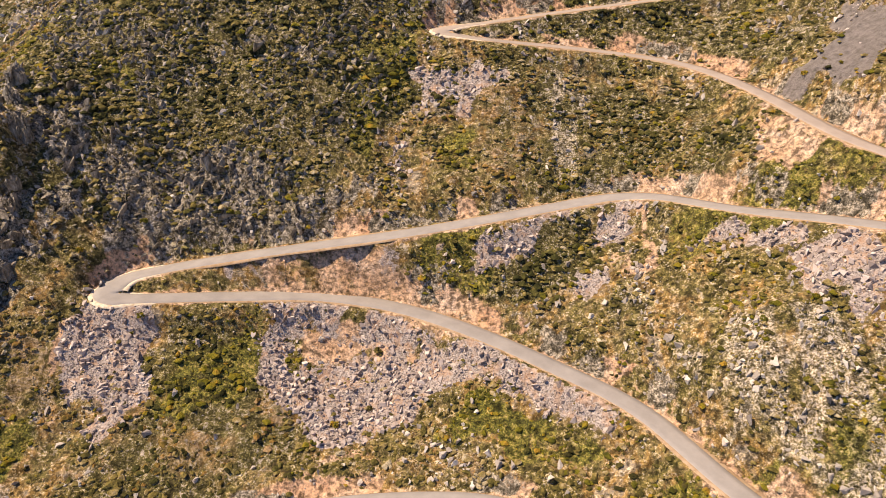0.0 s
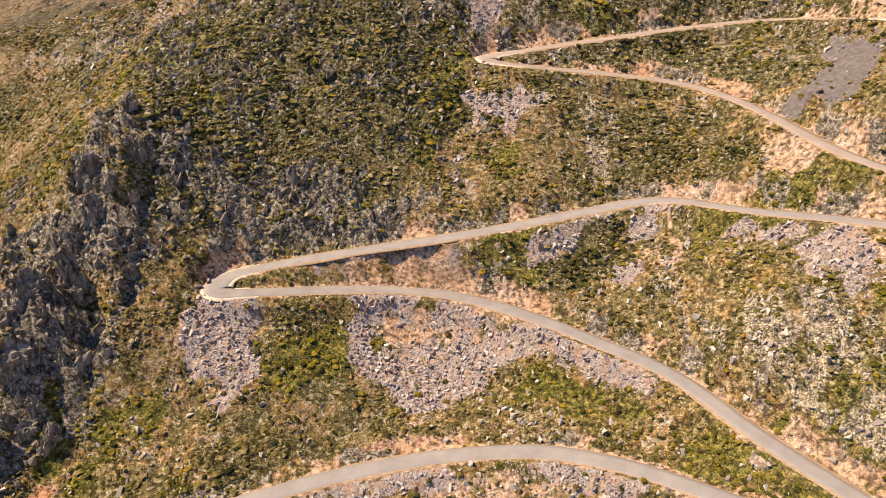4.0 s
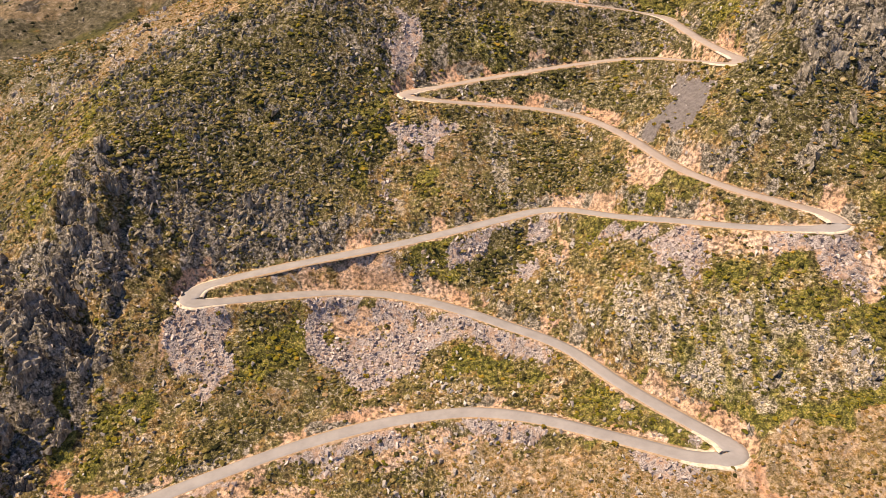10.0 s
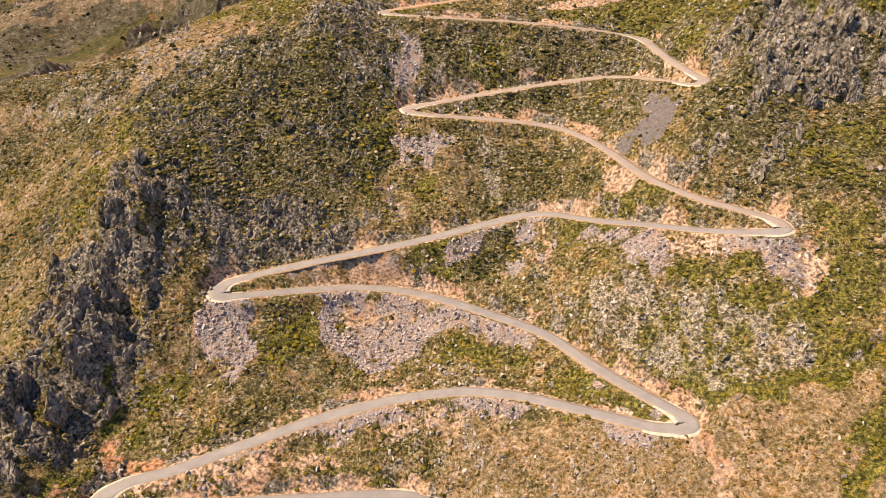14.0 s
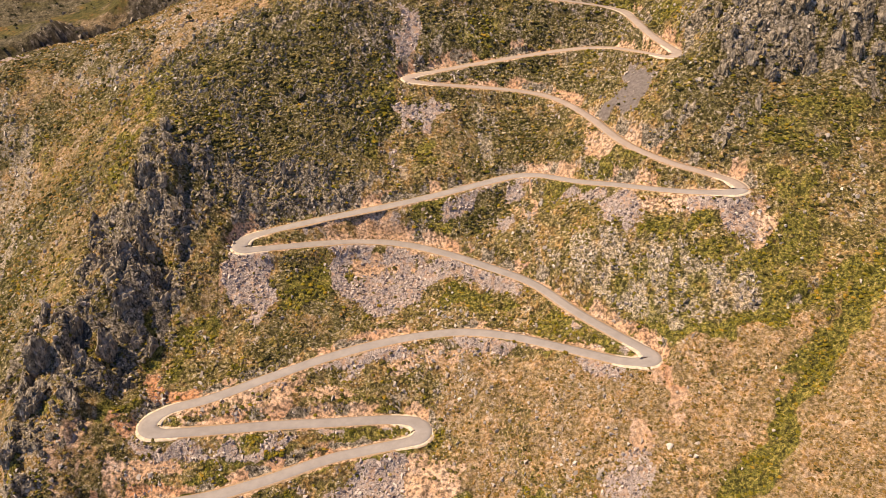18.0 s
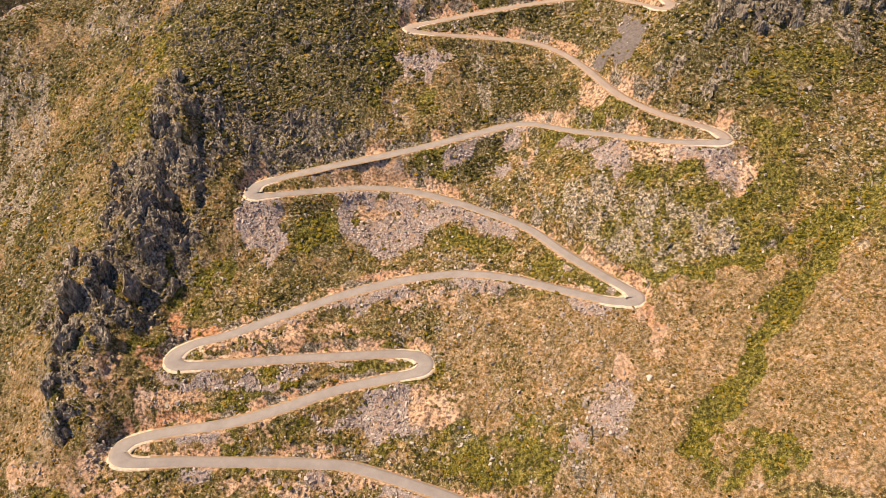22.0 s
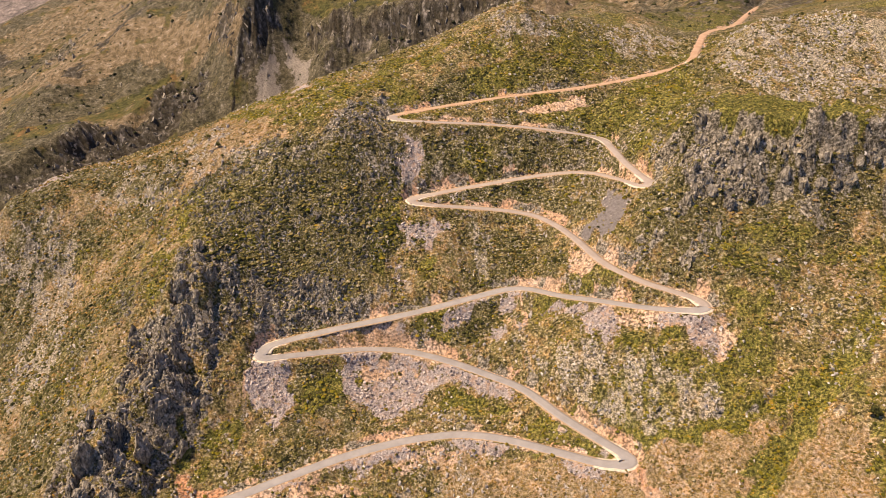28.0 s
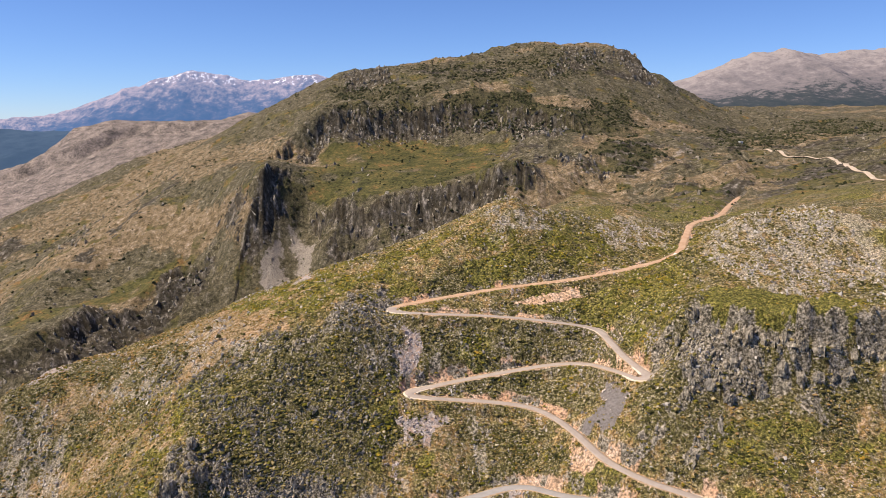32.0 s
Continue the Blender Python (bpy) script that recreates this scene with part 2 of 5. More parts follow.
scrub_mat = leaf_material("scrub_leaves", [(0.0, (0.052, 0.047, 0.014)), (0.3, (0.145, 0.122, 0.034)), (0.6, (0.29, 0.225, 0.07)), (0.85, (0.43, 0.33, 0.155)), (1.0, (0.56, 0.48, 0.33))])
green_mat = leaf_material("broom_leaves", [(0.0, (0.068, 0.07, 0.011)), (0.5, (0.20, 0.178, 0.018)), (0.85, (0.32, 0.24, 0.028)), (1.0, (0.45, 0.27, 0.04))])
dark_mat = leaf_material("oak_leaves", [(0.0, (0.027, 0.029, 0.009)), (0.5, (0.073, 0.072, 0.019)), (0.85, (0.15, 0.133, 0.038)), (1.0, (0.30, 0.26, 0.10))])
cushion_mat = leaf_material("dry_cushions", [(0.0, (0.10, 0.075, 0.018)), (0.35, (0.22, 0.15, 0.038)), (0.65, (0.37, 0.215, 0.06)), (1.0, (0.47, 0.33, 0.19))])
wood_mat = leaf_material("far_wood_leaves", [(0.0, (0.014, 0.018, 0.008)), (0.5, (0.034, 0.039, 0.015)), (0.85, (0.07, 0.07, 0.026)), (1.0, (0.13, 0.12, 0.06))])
bark_mat, bt, bb = material("bark", 0.9)
bt.links.new(ramp(bt, noise_at(bt, 6.0), [(0.3, (0.07, 0.05, 0.035)), (0.7, (0.19, 0.15, 0.11))]), bb.inputs["Base Color"])


def road_material(name, low, high, dust):
    m, t, b = material(name, 0.88)
    worn = noise_at(t, 0.22, 5, 0.65)
    tone = ramp(t, worn, [(0.3, low), (0.7, high)])
    tone = mix(t, calc(t, "MULTIPLY", noise_at(t, 2.2, 4, 0.7), 0.25), tone, dust)
    verge = edge(t, attr(t, "verge"), noise_at(t, 0.9, 4), 0.55, 1.0, 0.6)
    t.links.new(mix(t, verge, tone, dust), b.inputs["Base Color"])
    bump(t, b, noise_at(t, 9.0, 3), 0.25, 0.05)
    return m


asphalt_mat = road_material("worn_asphalt", (0.25, 0.24, 0.235), (0.345, 0.33, 0.32), (0.46, 0.40, 0.34))
pale_mat = road_material("dusty_asphalt", (0.32, 0.272, 0.24), (0.43, 0.37, 0.325), (0.47, 0.385, 0.315))
dirt_mat = road_material("dirt_track", (0.42, 0.265, 0.165), (0.56, 0.40, 0.285), (0.42, 0.24, 0.12))
verge_mat, vt, vb = material("pale_verge", 0.9)
dust = ramp(vt, noise_at(vt, 0.7, 4, 0.7), [(0.3, (0.30, 0.19, 0.10)), (0.6, (0.46, 0.34, 0.23))])
vt.links.new(mix(vt, edge(vt, attr(vt, "pale"), noise_at(vt, 0.5), 0.35, 0.6, 1.2), dust, ramp(vt, noise_at(vt, 0.8, 4, 0.7), [(0.3, (0.46, 0.35, 0.23)), (0.5, (0.66, 0.56, 0.43)), (0.7, (0.80, 0.72, 0.60))])), vb.inputs["Base Color"])
bump(vt, vb, noise_at(vt, 4.0, 3), 0.5, 0.1)
track_mat = road_material("pale_track", (0.46, 0.37, 0.27), (0.62, 0.53, 0.42), (0.55, 0.42, 0.30))

# ---- the lie of the land, x, y, z in metres ----
# road centreline, leg by leg, from the upper track down to the valley
LEG_A = [(-23.3, 310.4, 153.6), (-10.6, 315.4, 155.0), (25.5, 326.0, 158.7), (59.0, 330.3, 162.1), (93.0, 334.6, 165.6), (130.7, 350.2, 169.6), (155.7, 369.5, 172.8)]
LEG_A2 = [(174.8, 411.2, 176.0), (194.7, 453.1, 180.0), (222.5, 476.9, 182.4), (251.2, 527.6, 184.0), (286.5, 591.0, 185.6)]
LEG_B1 = [(-22.8, 301.5, 153.6), (-4.0, 300.0, 152.4), (24.3, 303.2, 150.5), (55.7, 301.0, 148.4)]
LEG_B2 = [(55.7, 301.0, 148.4), (86.7, 297.9, 144.3), (91.8, 285.3, 142.5), (95.0, 266.4, 140.0), (99.6, 250.5, 137.9), (102.6, 242.7, 136.8)]
LEG_C = [(102.6, 242.7, 136.8), (97.2, 240.7, 136.1), (90.5, 257.9, 133.8), (80.0, 276.2, 131.2), (63.0, 281.9, 129.0), (38.5, 279.7, 126.0), (7.8, 274.8, 122.1), (-1.2, 272.4, 120.9), (-7.7, 271.0, 120.1), (-12.6, 269.4, 119.6), (-14.6, 267.3, 119.3)]
LEG_D = [(-14.6, 267.3, 119.3), (-12.6, 265.2, 119.0), (-7.6, 264.0, 118.4), (1.0, 263.4, 117.6), (25.8, 264.3, 115.6), (46.9, 261.6, 113.7), (57.9, 252.2, 112.4), (66.7, 236.3, 110.8), (75.8, 213.3, 108.6), (88.7, 198.6, 106.8), (102.2, 189.9, 105.4), (109.9, 185.0, 104.6), (112.5, 178.7, 104.0)]
LEG_E1 = [(112.5, 178.7, 104.0), (108.2, 177.6, 103.3), (99.0, 180.8, 101.7), (86.3, 188.4, 99.2), (73.1, 198.6, 96.5), (58.3, 208.7, 93.6), (50.8, 216.2, 91.8), (42.7, 223.6, 90.0)]
LEG_E2 = [(42.7, 223.6, 90.0), (33.4, 225.6, 88.6), (23.5, 223.7, 87.0), (4.0, 218.5, 84.0), (-15.1, 214.4, 81.0), (-33.9, 211.6, 78.2), (-52.5, 208.9, 75.3), (-70.6, 204.9, 72.5), (-79.0, 201.3, 71.1), (-80.8, 195.1, 70.2)]
LEG_F = [(-80.8, 195.1, 70.2), (-76.9, 194.1, 69.9), (-68.7, 196.4, 69.5), (-51.7, 201.5, 68.5), (-33.8, 206.0, 67.5), (-15.0, 205.5, 66.4), (3.8, 199.2, 65.3), (21.5, 189.7, 64.2), (37.8, 179.1, 63.2), (51.2, 162.2, 62.0), (63.4, 149.2, 61.0), (72.5, 140.3, 60.3), (75.0, 135.4, 60.0)]
LEG_G = [(76.5, 135.7, 60.0), (65.3, 135.7, 58.7), (48.3, 145.4, 56.5), (28.0, 156.9, 53.9), (12.6, 162.1, 52.1), (1.3, 163.1, 50.8), (-16.9, 161.4, 48.7), (-39.2, 155.3, 46.1), (-60.4, 146.6, 43.5), (-80.6, 137.6, 41.0), (-94.8, 133.5, 39.4), (-100.4, 126.9, 38.4)]
LEG_H = [(-100.4, 126.9, 38.4), (-96.3, 123.3, 38.1), (-78.5, 125.9, 36.9), (-58.4, 129.6, 35.6), (-37.5, 132.5, 34.3), (-16.2, 135.4, 32.9), (-6.4, 134.4, 32.3), (-3.8, 130.7, 32.0)]
LEG_I = [(-3.8, 130.7, 32.0), (-6.3, 126.8, 31.7), (-15.8, 124.6, 30.9), (-36.6, 120.1, 29.3), (-56.3, 112.2, 27.8), (-75.5, 106.2, 26.2), (-95.2, 103.7, 24.8), (-108.5, 100.8, 23.7), (-113.6, 95.6, 23.2)]
LEG_J = [(-113.6, 95.6, 23.2), (-108.4, 91.5, 22.5), (-92.8, 93.2, 21.0), (-73.9, 94.5, 19.1), (-54.6, 95.5, 17.2), (-35.0, 96.0, 15.3), (-22.8, 93.5, 14.1), (-10.8, 90.0, 12.8), (4.9, 84.9, 11.2)]
# rocky spur beside the bends, crest and feet
SPUR = [(-49, 290, 157), (-58, 288, 150), (-82, 270, 138), (-103, 271, 132), (-113, 216, 109), (-116, 196, 92), (-116, 170, 82), (-114, 161, 68),
        (-124, 131, 57), (-133, 145, 61), (-132, 116, 49), (-134, 104, 40), (-110, 128, 43), (-116, 112, 38), (-136, 90, 26), (-119, 185, 69), (-108, 152, 45), (-106, 138, 43)]
SPUR_BACK = [(-164, 249, 91), (-172, 272, 103), (-201, 240, 66), (-196, 256, 79), (-161, 151, 46), (-150, 190, 72), (-145, 110, 30), (-200, 150, 25), (-260, 230, 25),
             (-280, 330, 60), (-150, 60, 2), (-260, 100, -25), (-400, 200, -40), (-380, 380, 20)]
# slopes between the legs
SLOPES = [(-18, 236, 93), (-46, 236, 105), (-74, 222, 93), (-60, 250, 118), (-80, 169, 51.5), (-16, 174, 51), (55, 175, 81.5), (70, 191, 96), (42, 260, 112), (64, 218, 109),
          (70, 230, 116), (99, 174, 101), (83, 207, 119), (126, 191, 119), (60, 316, 153), (55, 350, 176), (0, 332, 166), (-25, 325, 162)]
# hillside and gully beyond the bends
EAST = [(73, 105, 50), (112, 140, 81), (97, 120, 63), (115, 144, 79), (98, 104, 58), (114, 67, 62), (53, 89, 34), (20, 110, 28), (138, 153, 94), (179, 187, 120), (137, 231, 170), (150, 140, 97), (175, 110, 100), (230, 160, 140), (250, 80, 120), (130, 30, 50), (60, 40, 10), (0, 40, -8), (-80, 40, -10), (0, -100, -60), (300, -100, 80),
        (-300, -100, -110), (0, -300, -90), (500, 0, 170), (-600, 0, -120), (400, 250, 210)]
SLOPE_EDGE = [(-236, 286, 111), (-220, 316, 117), (-183, 346, 121), (-144, 396, 131), (-119, 421, 139), (-89, 436, 144), (-57, 456, 151), (-14, 456, 161), (24, 436, 182),
              (-260, 420, 70), (-200, 500, 70), (-120, 560, 90), (-20, 560, 110), (60, 560, 140)]
KNOB = [(51, 396, 208), (40, 376, 196), (71, 386, 192), (113, 516, 193), (146, 476, 189), (188, 496, 181), (237, 556, 189)]
MOUND = [(185, 356, 198), (225, 346, 203), (257, 336, 202), (165, 300, 180), (205, 301, 179), (236, 296, 179), (120, 252, 168), (145, 247, 171), (170, 245, 168),
         (204, 243, 172), (112, 222, 148), (125, 240, 166), (160, 223, 168), (180, 220, 168), (205, 216, 168), (130, 225, 142), (150, 216, 139), (180, 212, 139), (205, 208, 141), (300, 420, 200)]
GORGE = [(-444, 616, 19), (-406, 656, 36), (-372, 716, 41), (-324, 766, 66), (-306, 816, 69), (-420, 560, -60), (-330, 640, -40), (-260, 700, -10), (-150, 680, 30), (0, 640, 90), (120, 640, 130), (-560, 480, -90)]
LEFT_HILL = [(-479, 816, 70), (-484, 756, 41), (-455, 916, 114), (-402, 996, 162), (-307, 966, 189), (-239, 876, 202), (-274, 876, 176), (-267, 816, 113), (-323, 876, 119), (-362, 876, 104),
             (-423, 836, 66), (-432, 776, 48), (-601, 1036, 61), (-544, 1116, 114), (-453, 1136, 164), (-700, 900, -10), (-900, 900, -30), (-1100, 1100, 0)]
LEFT_RIDGE = [(-796, 1216, 77), (-742, 1316, 112), (-673, 1416, 160), (-572, 1466, 193), (-400, 1416, 234), (-900, 1500, 30), (-800, 1650, 60), (-600, 1700, 90), (-1100, 1500, 0)]
FAR_FIN = [(-218, 822, 198), (-232, 796, 144), (-232, 756, 75), (-200, 806, 129), (-199, 846, 189), (-174, 816, 120), (-167, 766, 72), (-164, 846, 160), (-149, 796, 123), (-251, 846, 186), (-246, 766, 80), (-212, 812, 158)]
BOWL = [(-122, 756, 146), (-48, 746, 155), (17, 726, 165), (78, 696, 190), (-109, 736, 106), (-45, 716, 115), (16, 694, 130), (-175, 966, 196), (-64, 1036, 226), (23, 1036, 226),
        (107, 996, 227), (-90, 846, 181), (19, 836, 189), (90, 816, 197), (-185, 1036, 257), (-118, 1066, 274), (-66, 1086, 283), (25, 1106, 295), (117, 1116, 301), (202, 1066, 277)]
SUMMIT = [(-188, 1336, 347), (-81, 1366, 358), (66, 1436, 387), (151, 1476, 413), (269, 1476, 415), (337, 1456, 401), (386, 1416, 389), (400, 1336, 335), (438, 1316, 315), (235, 1266, 342),
          (27, 1216, 329), (-218, 1316, 325), (-299, 1336, 289), (-385, 1366, 257), (-271, 1066, 226), (150, 1800, 300), (-300, 1800, 200), (450, 1700, 250)]
RIGHT = [(177, 916, 229), (191, 796, 198), (284, 966, 227), (365, 1166, 269), (301, 816, 203), (220, 676, 179), (412, 916, 212), (532, 1216, 239), (730, 1416, 253), (893, 1416, 258),
         (400, 816, 213), (417, 736, 209), (412, 636, 208), (394, 566, 203), (570, 866, 221), (347, 616, 193), (322, 516, 197), (700, 600, 240), (900, 900, 260), (1500, 900, 330), (1000, 200, 260)]
FAR = [(-1498, 2216, 60), (-1389, 2216, 90), (-1306, 2266, 125), (-1197, 2316, 232), (-1087, 2366, 264), (-899, 2366, 252), (-620, 2316, 279), (-451, 2216, 290), (-1217, 1916, 59), (-1000, 1966, 125),
       (-1805, 2916, 95), (-1453, 2916, 120), (-2270, 2916, 85), (-2400, 3700, 80), (-1500, 3700, 100), (-700, 3700, 160), (-900, 3016, 210), (-1600, 2550, 80), (-1100, 2650, 160), (-700, 2650, 190), (1114, 2216, 285), (811, 2216, 285), (1364, 2216, 288),
       (-2600, 2500, 70), (0, 2400, 230), (0, 3200, 240), (500, 3000, 300), (-2500, 1200, 0), (2500, 1500, 300), (2500, 2500, 300), (693, 1616, 268), (874, 1716, 262), (1070, 1716, 262), (487, 1296, 280)]
SNOW = [(-2331, 3816, 268), (-2054, 3866, 296), (-1796, 3916, 389), (-1575, 3916, 470), (-1375, 3966, 517), (-1191, 3966, 510), (-1038, 3966, 479), (-851, 3966, 491), (-665, 3966, 514),
        (-418, 3966, 453), (-1375, 3650, 340), (-900, 3650, 340), (-600, 3650, 330), (0, 3966, 330), (600, 3900, 330), (-2900, 3800, 240)]
GREY = [(1048, 3316, 411), (1240, 3316, 479), (1445, 3316, 542), (1598, 3316, 574), (1758, 3316, 541), (2062, 3316, 578), (2500, 3316, 560), (1500, 2850, 400), (2000, 2850, 410), (1500, 3900, 420)]

LEGS = [LEG_A, LEG_A2, LEG_B1, LEG_B2, LEG_C, LEG_D, LEG_E1, LEG_E2, LEG_F, LEG_G, LEG_H, LEG_I, LEG_J]


def glide(points, step=1.0, soft=3):
    """An even, smoothed line through the points."""
    p = np.array(points, float)
    keep = np.r_[True, np.linalg.norm(np.diff(p[:, :2], axis=0), axis=1) > 2.2]
    p = p[keep]
    q = np.vstack([2 * p[0] - p[1], p, 2 * p[-1] - p[-2]])
    out = []
    for i in range(1, len(q) - 2):
        n = max(2, int(np.linalg.norm(q[i + 1] - q[i]) / step))
        u = np.linspace(0, 1, n, endpoint=False)[:, None]
        out.append(0.5 * (2 * q[i] + (q[i + 1] - q[i - 1]) * u + (2 * q[i - 1] - 5 * q[i] + 4 * q[i + 1] - q[i + 2]) * u ** 2 + (3 * q[i] - q[i - 1] - 3 * q[i + 1] + q[i + 2]) * u ** 3))
    line = np.vstack(out + [p[-1:]])
    for _ in range(2):
        pad = np.vstack([np.repeat(line[:1], soft, 0), line, np.repeat(line[-1:], soft, 0)])
        sm = np.stack([np.convolve(pad[:, k], np.ones(2 * soft + 1) / (2 * soft + 1), "valid") for k in range(3)], 1)
        sm[:2], sm[-2:] = line[:2], line[-2:]
        line = np.c_[0.35 * line[:, :2] + 0.65 * sm[:, :2], sm[:, 2]]
    s = np.r_[0, np.cumsum(np.linalg.norm(np.diff(line, axis=0), axis=1))]
    m = np.arange(0, s[-1], step)
    return np.stack([np.interp(m, s, line[:, k]) for k in range(3)], 1)


main_line = glide([p for leg in (list(reversed([*LEG_A, *LEG_A2])),) for p in leg] + [p for leg in LEGS[2:] for p in leg] + [(20, 78, 9.5), (45, 70, 7)])

ctrl = np.array([p for group in (SPUR, SPUR_BACK, SLOPES, EAST, SLOPE_EDGE, KNOB, MOUND, GORGE, LEFT_HILL, LEFT_RIDGE, FAR_FIN, BOWL, SUMMIT, RIGHT, FAR) for p in group] + main_line[::9].tolist(), float)


def kernel(d2):
    return np.sqrt(d2 + 64.0)


def surface_weights(c, loose):
    n = len(c)
    d2 = ((c[:, None, :2] - c[None, :, :2]) ** 2).sum(2)
    side = np.c_[np.ones(n), c[:, :2] / 1000]
    a = np.block([[kernel(d2) - loose * np.eye(n), side], [side.T, np.zeros((3, 3))]])
    return np.linalg.solve(a, np.r_[c[:, 2], 0, 0, 0])


WEIGHTS = surface_weights(ctrl, 3.0)


def base_height(x, y):
    z = WEIGHTS[-3] + WEIGHTS[-2] * x / 1000 + WEIGHTS[-1] * y / 1000
    for (cx, cy, _), w in zip(ctrl, WEIGHTS):
        z = z + w * kernel((x - cx) ** 2 + (y - cy) ** 2)
    return z


def lattice(ix, iy, seed):
    h = (ix * 374761393 + iy * 668265263 + seed * 1442695041) & 0x7FFFFFFF
    h = ((h ^ (h >> 13)) * 1274126177) & 0x7FFFFFFF
    return ((h ^ (h >> 16)) & 0xFFFF) / 65535.0


def value_noise(x, y, seed=0):
    """Smooth noise between 0 and 1."""
    fx, fy = np.floor(x), np.floor(y)
    ix, iy = fx.astype(np.int64), fy.astype(np.int64)
    u, v = x - fx, y - fy
    u, v = u * u * u * (u * (u * 6 - 15) + 10), v * v * v * (v * (v * 6 - 15) + 10)
    a, b = lattice(ix, iy, seed), lattice(ix + 1, iy, seed)
    c, d = lattice(ix, iy + 1, seed), lattice(ix + 1, iy + 1, seed)
    return (a * (1 - u) + b * u) * (1 - v) + (c * (1 - u) + d * u) * v


def fbm(x, y, size, octaves=4, seed=0):
    z, amp, total = 0.0, 1.0, 0.0
    for k in range(octaves):
        z = z + amp * value_noise(x / size + 17.3 * k, y / size - 9.1 * k, seed + k)
        total += amp
        amp, size = amp * 0.5, size * 0.5
    return z / total


def ridged(x, y, size, octaves=4, seed=0):
    z, amp, total = 0.0, 1.0, 0.0
    for k in range(octaves):
        z = z + amp * (1 - np.abs(2 * value_noise(x / size + 5.7 * k, y / size + 3.9 * k, seed + k) - 1))
        total += amp
        amp, size = amp * 0.55, size * 0.5
    return z / total


def smooth(a, b, x):
    t = np.clip((x - a) / (b - a), 0, 1)
    return t * t * (3 - 2 * t)


def capsule(x, y, x0, y0, x1, y1, r):
    """1 inside the rounded strip, falling to 0 at 1.4 times its half width."""
    dx, dy = x1 - x0, y1 - y0
    u = np.clip(((x - x0) * dx + (y - y0) * dy) / (dx * dx + dy * dy + 1e-6), 0, 1)
    d = np.hypot(x - x0 - u * dx, y - y0 - u * dy) / r
    return 1 - smooth(0.75, 1.4, d)


def strips(x, y, rows, wobble=0.0):
    w = np.zeros_like(x)
    for row in rows:
        x0, y0, x1, y1, r = row
        near = (x > min(x0, x1) - 2 * r) & (x < max(x0, x1) + 2 * r) & (y > min(y0, y1) - 2 * r) & (y < max(y0, y1) + 2 * r)
        if near.any():
            ax, ay = x[near], y[near]
            if wobble:
                ax = ax + (fbm(ax, ay, 7, 3, 40) - 0.5) * wobble
                ay = ay + (fbm(ax, ay, 7, 3, 50) - 0.5) * wobble
            w[near] = np.maximum(w[near], capsule(ax, ay, *row))
    return w

# ---- rock ledges of the far slopes: strips x0, y0, x1, y1, half width ----
FAR_LEDGE = [(-796, 1216, -673, 1416, 10), (-673, 1416, -400, 1430, 10), (-479, 816, -402, 996, 9), (-600, 1040, -453, 1136, 9), (-402, 996, -300, 960, 7), (-560, 700, -600, 820, 20),
             (60, 1010, 90, 880, 8), (250, 1290, 430, 1320, 14), (400, 1016, 513, 1166, 12), (-30, 1220, 200, 1270, 12)]
# cliffs, left to right with the high side beyond: line, height, sharpness, reach
NEAR_CLIFFS = [([(114, 246), (124, 241), (135, 233), (151, 227), (163, 222), (178, 221), (198, 220), (230, 214)], 17, 1.6, 9),
               ([(138, 226), (158, 217), (172, 216), (184, 218)], 11, 1.5, 7), ([(113, 222), (134, 219), (148, 219)], 7, 1.6, 7)]
FAR_CLIFFS = [([(-140, 800), (-89, 757), (-35, 742), (17, 728), (49, 718), (88, 704)], 26, 5, 26),
              ([(-213, 995), (-150, 1050), (-109, 1062), (-47, 1064), (15, 1074), (80, 1070), (150, 1045), (190, 1018)], 24, 9, 34),
              ([(-446, 618), (-421, 640), (-404, 668), (-385, 702), (-352, 726), (-338, 770), (-318, 795), (-294, 806)], 14, 4, 18),
              ([(-237, 752), (-236, 775), (-233, 799), (-218, 812), (-211, 836)], 8, 4, 16), ([(456, 1330), (410, 1375), (376, 1423), (340, 1490)], 28, 12, 50),
              ([(-1250, 2100), (-1090, 2110), (-1000, 2190)], 40, 12, 60), ([(-860, 2190), (-770, 2195)], 34, 12, 50)]
# walls of the spur, foot to head, high on the west
SPUR_WALLS = [([(-101, 188), (-105, 210), (-114, 226)], 5, 1.5, 6), ([(-110, 172), (-116, 192), (-119, 204)], 9, 1.5, 6), ([(-107, 154), (-111, 174)], 11, 1.5, 6), ([(-114, 140), (-113, 152), (-118, 158)], 11, 1.5, 6),
              ([(-123, 124), (-129, 149), (-132, 158)], 12, 1.6, 7), ([(-131, 97), (-135, 118)], 8, 1.4, 4), ([(-140, 123), (-147, 142)], 5, 1.4, 4)]
RILL = [(77, 143), (91, 138), (110, 136), (128, 139), (139, 142)]
# stream bed on the dry slope
GULLY = [(180, 168), (166, 155), (148, 141), (132, 128), (120, 117), (110, 109), (100, 99), (89, 89), (81, 81)]
# long rock steps across the dark slope
LEDGES = [([(-116, 219), (-88, 219), (-60, 222), (-37, 221), (-18, 216)], 4, 1.5, 7), ([(-108, 232), (-84, 233), (-58, 236)], 3, 1.4, 6), ([(-72, 250), (-45, 246)], 3, 1.4, 6), ([(98, 146), (113, 141), (122, 142)], 5, 1.3, 5), ([(139, 136), (152, 131)], 3, 1.3, 5)]
FIN = [(-222, 830), (-215, 808), (-230, 790), (-237, 764)]


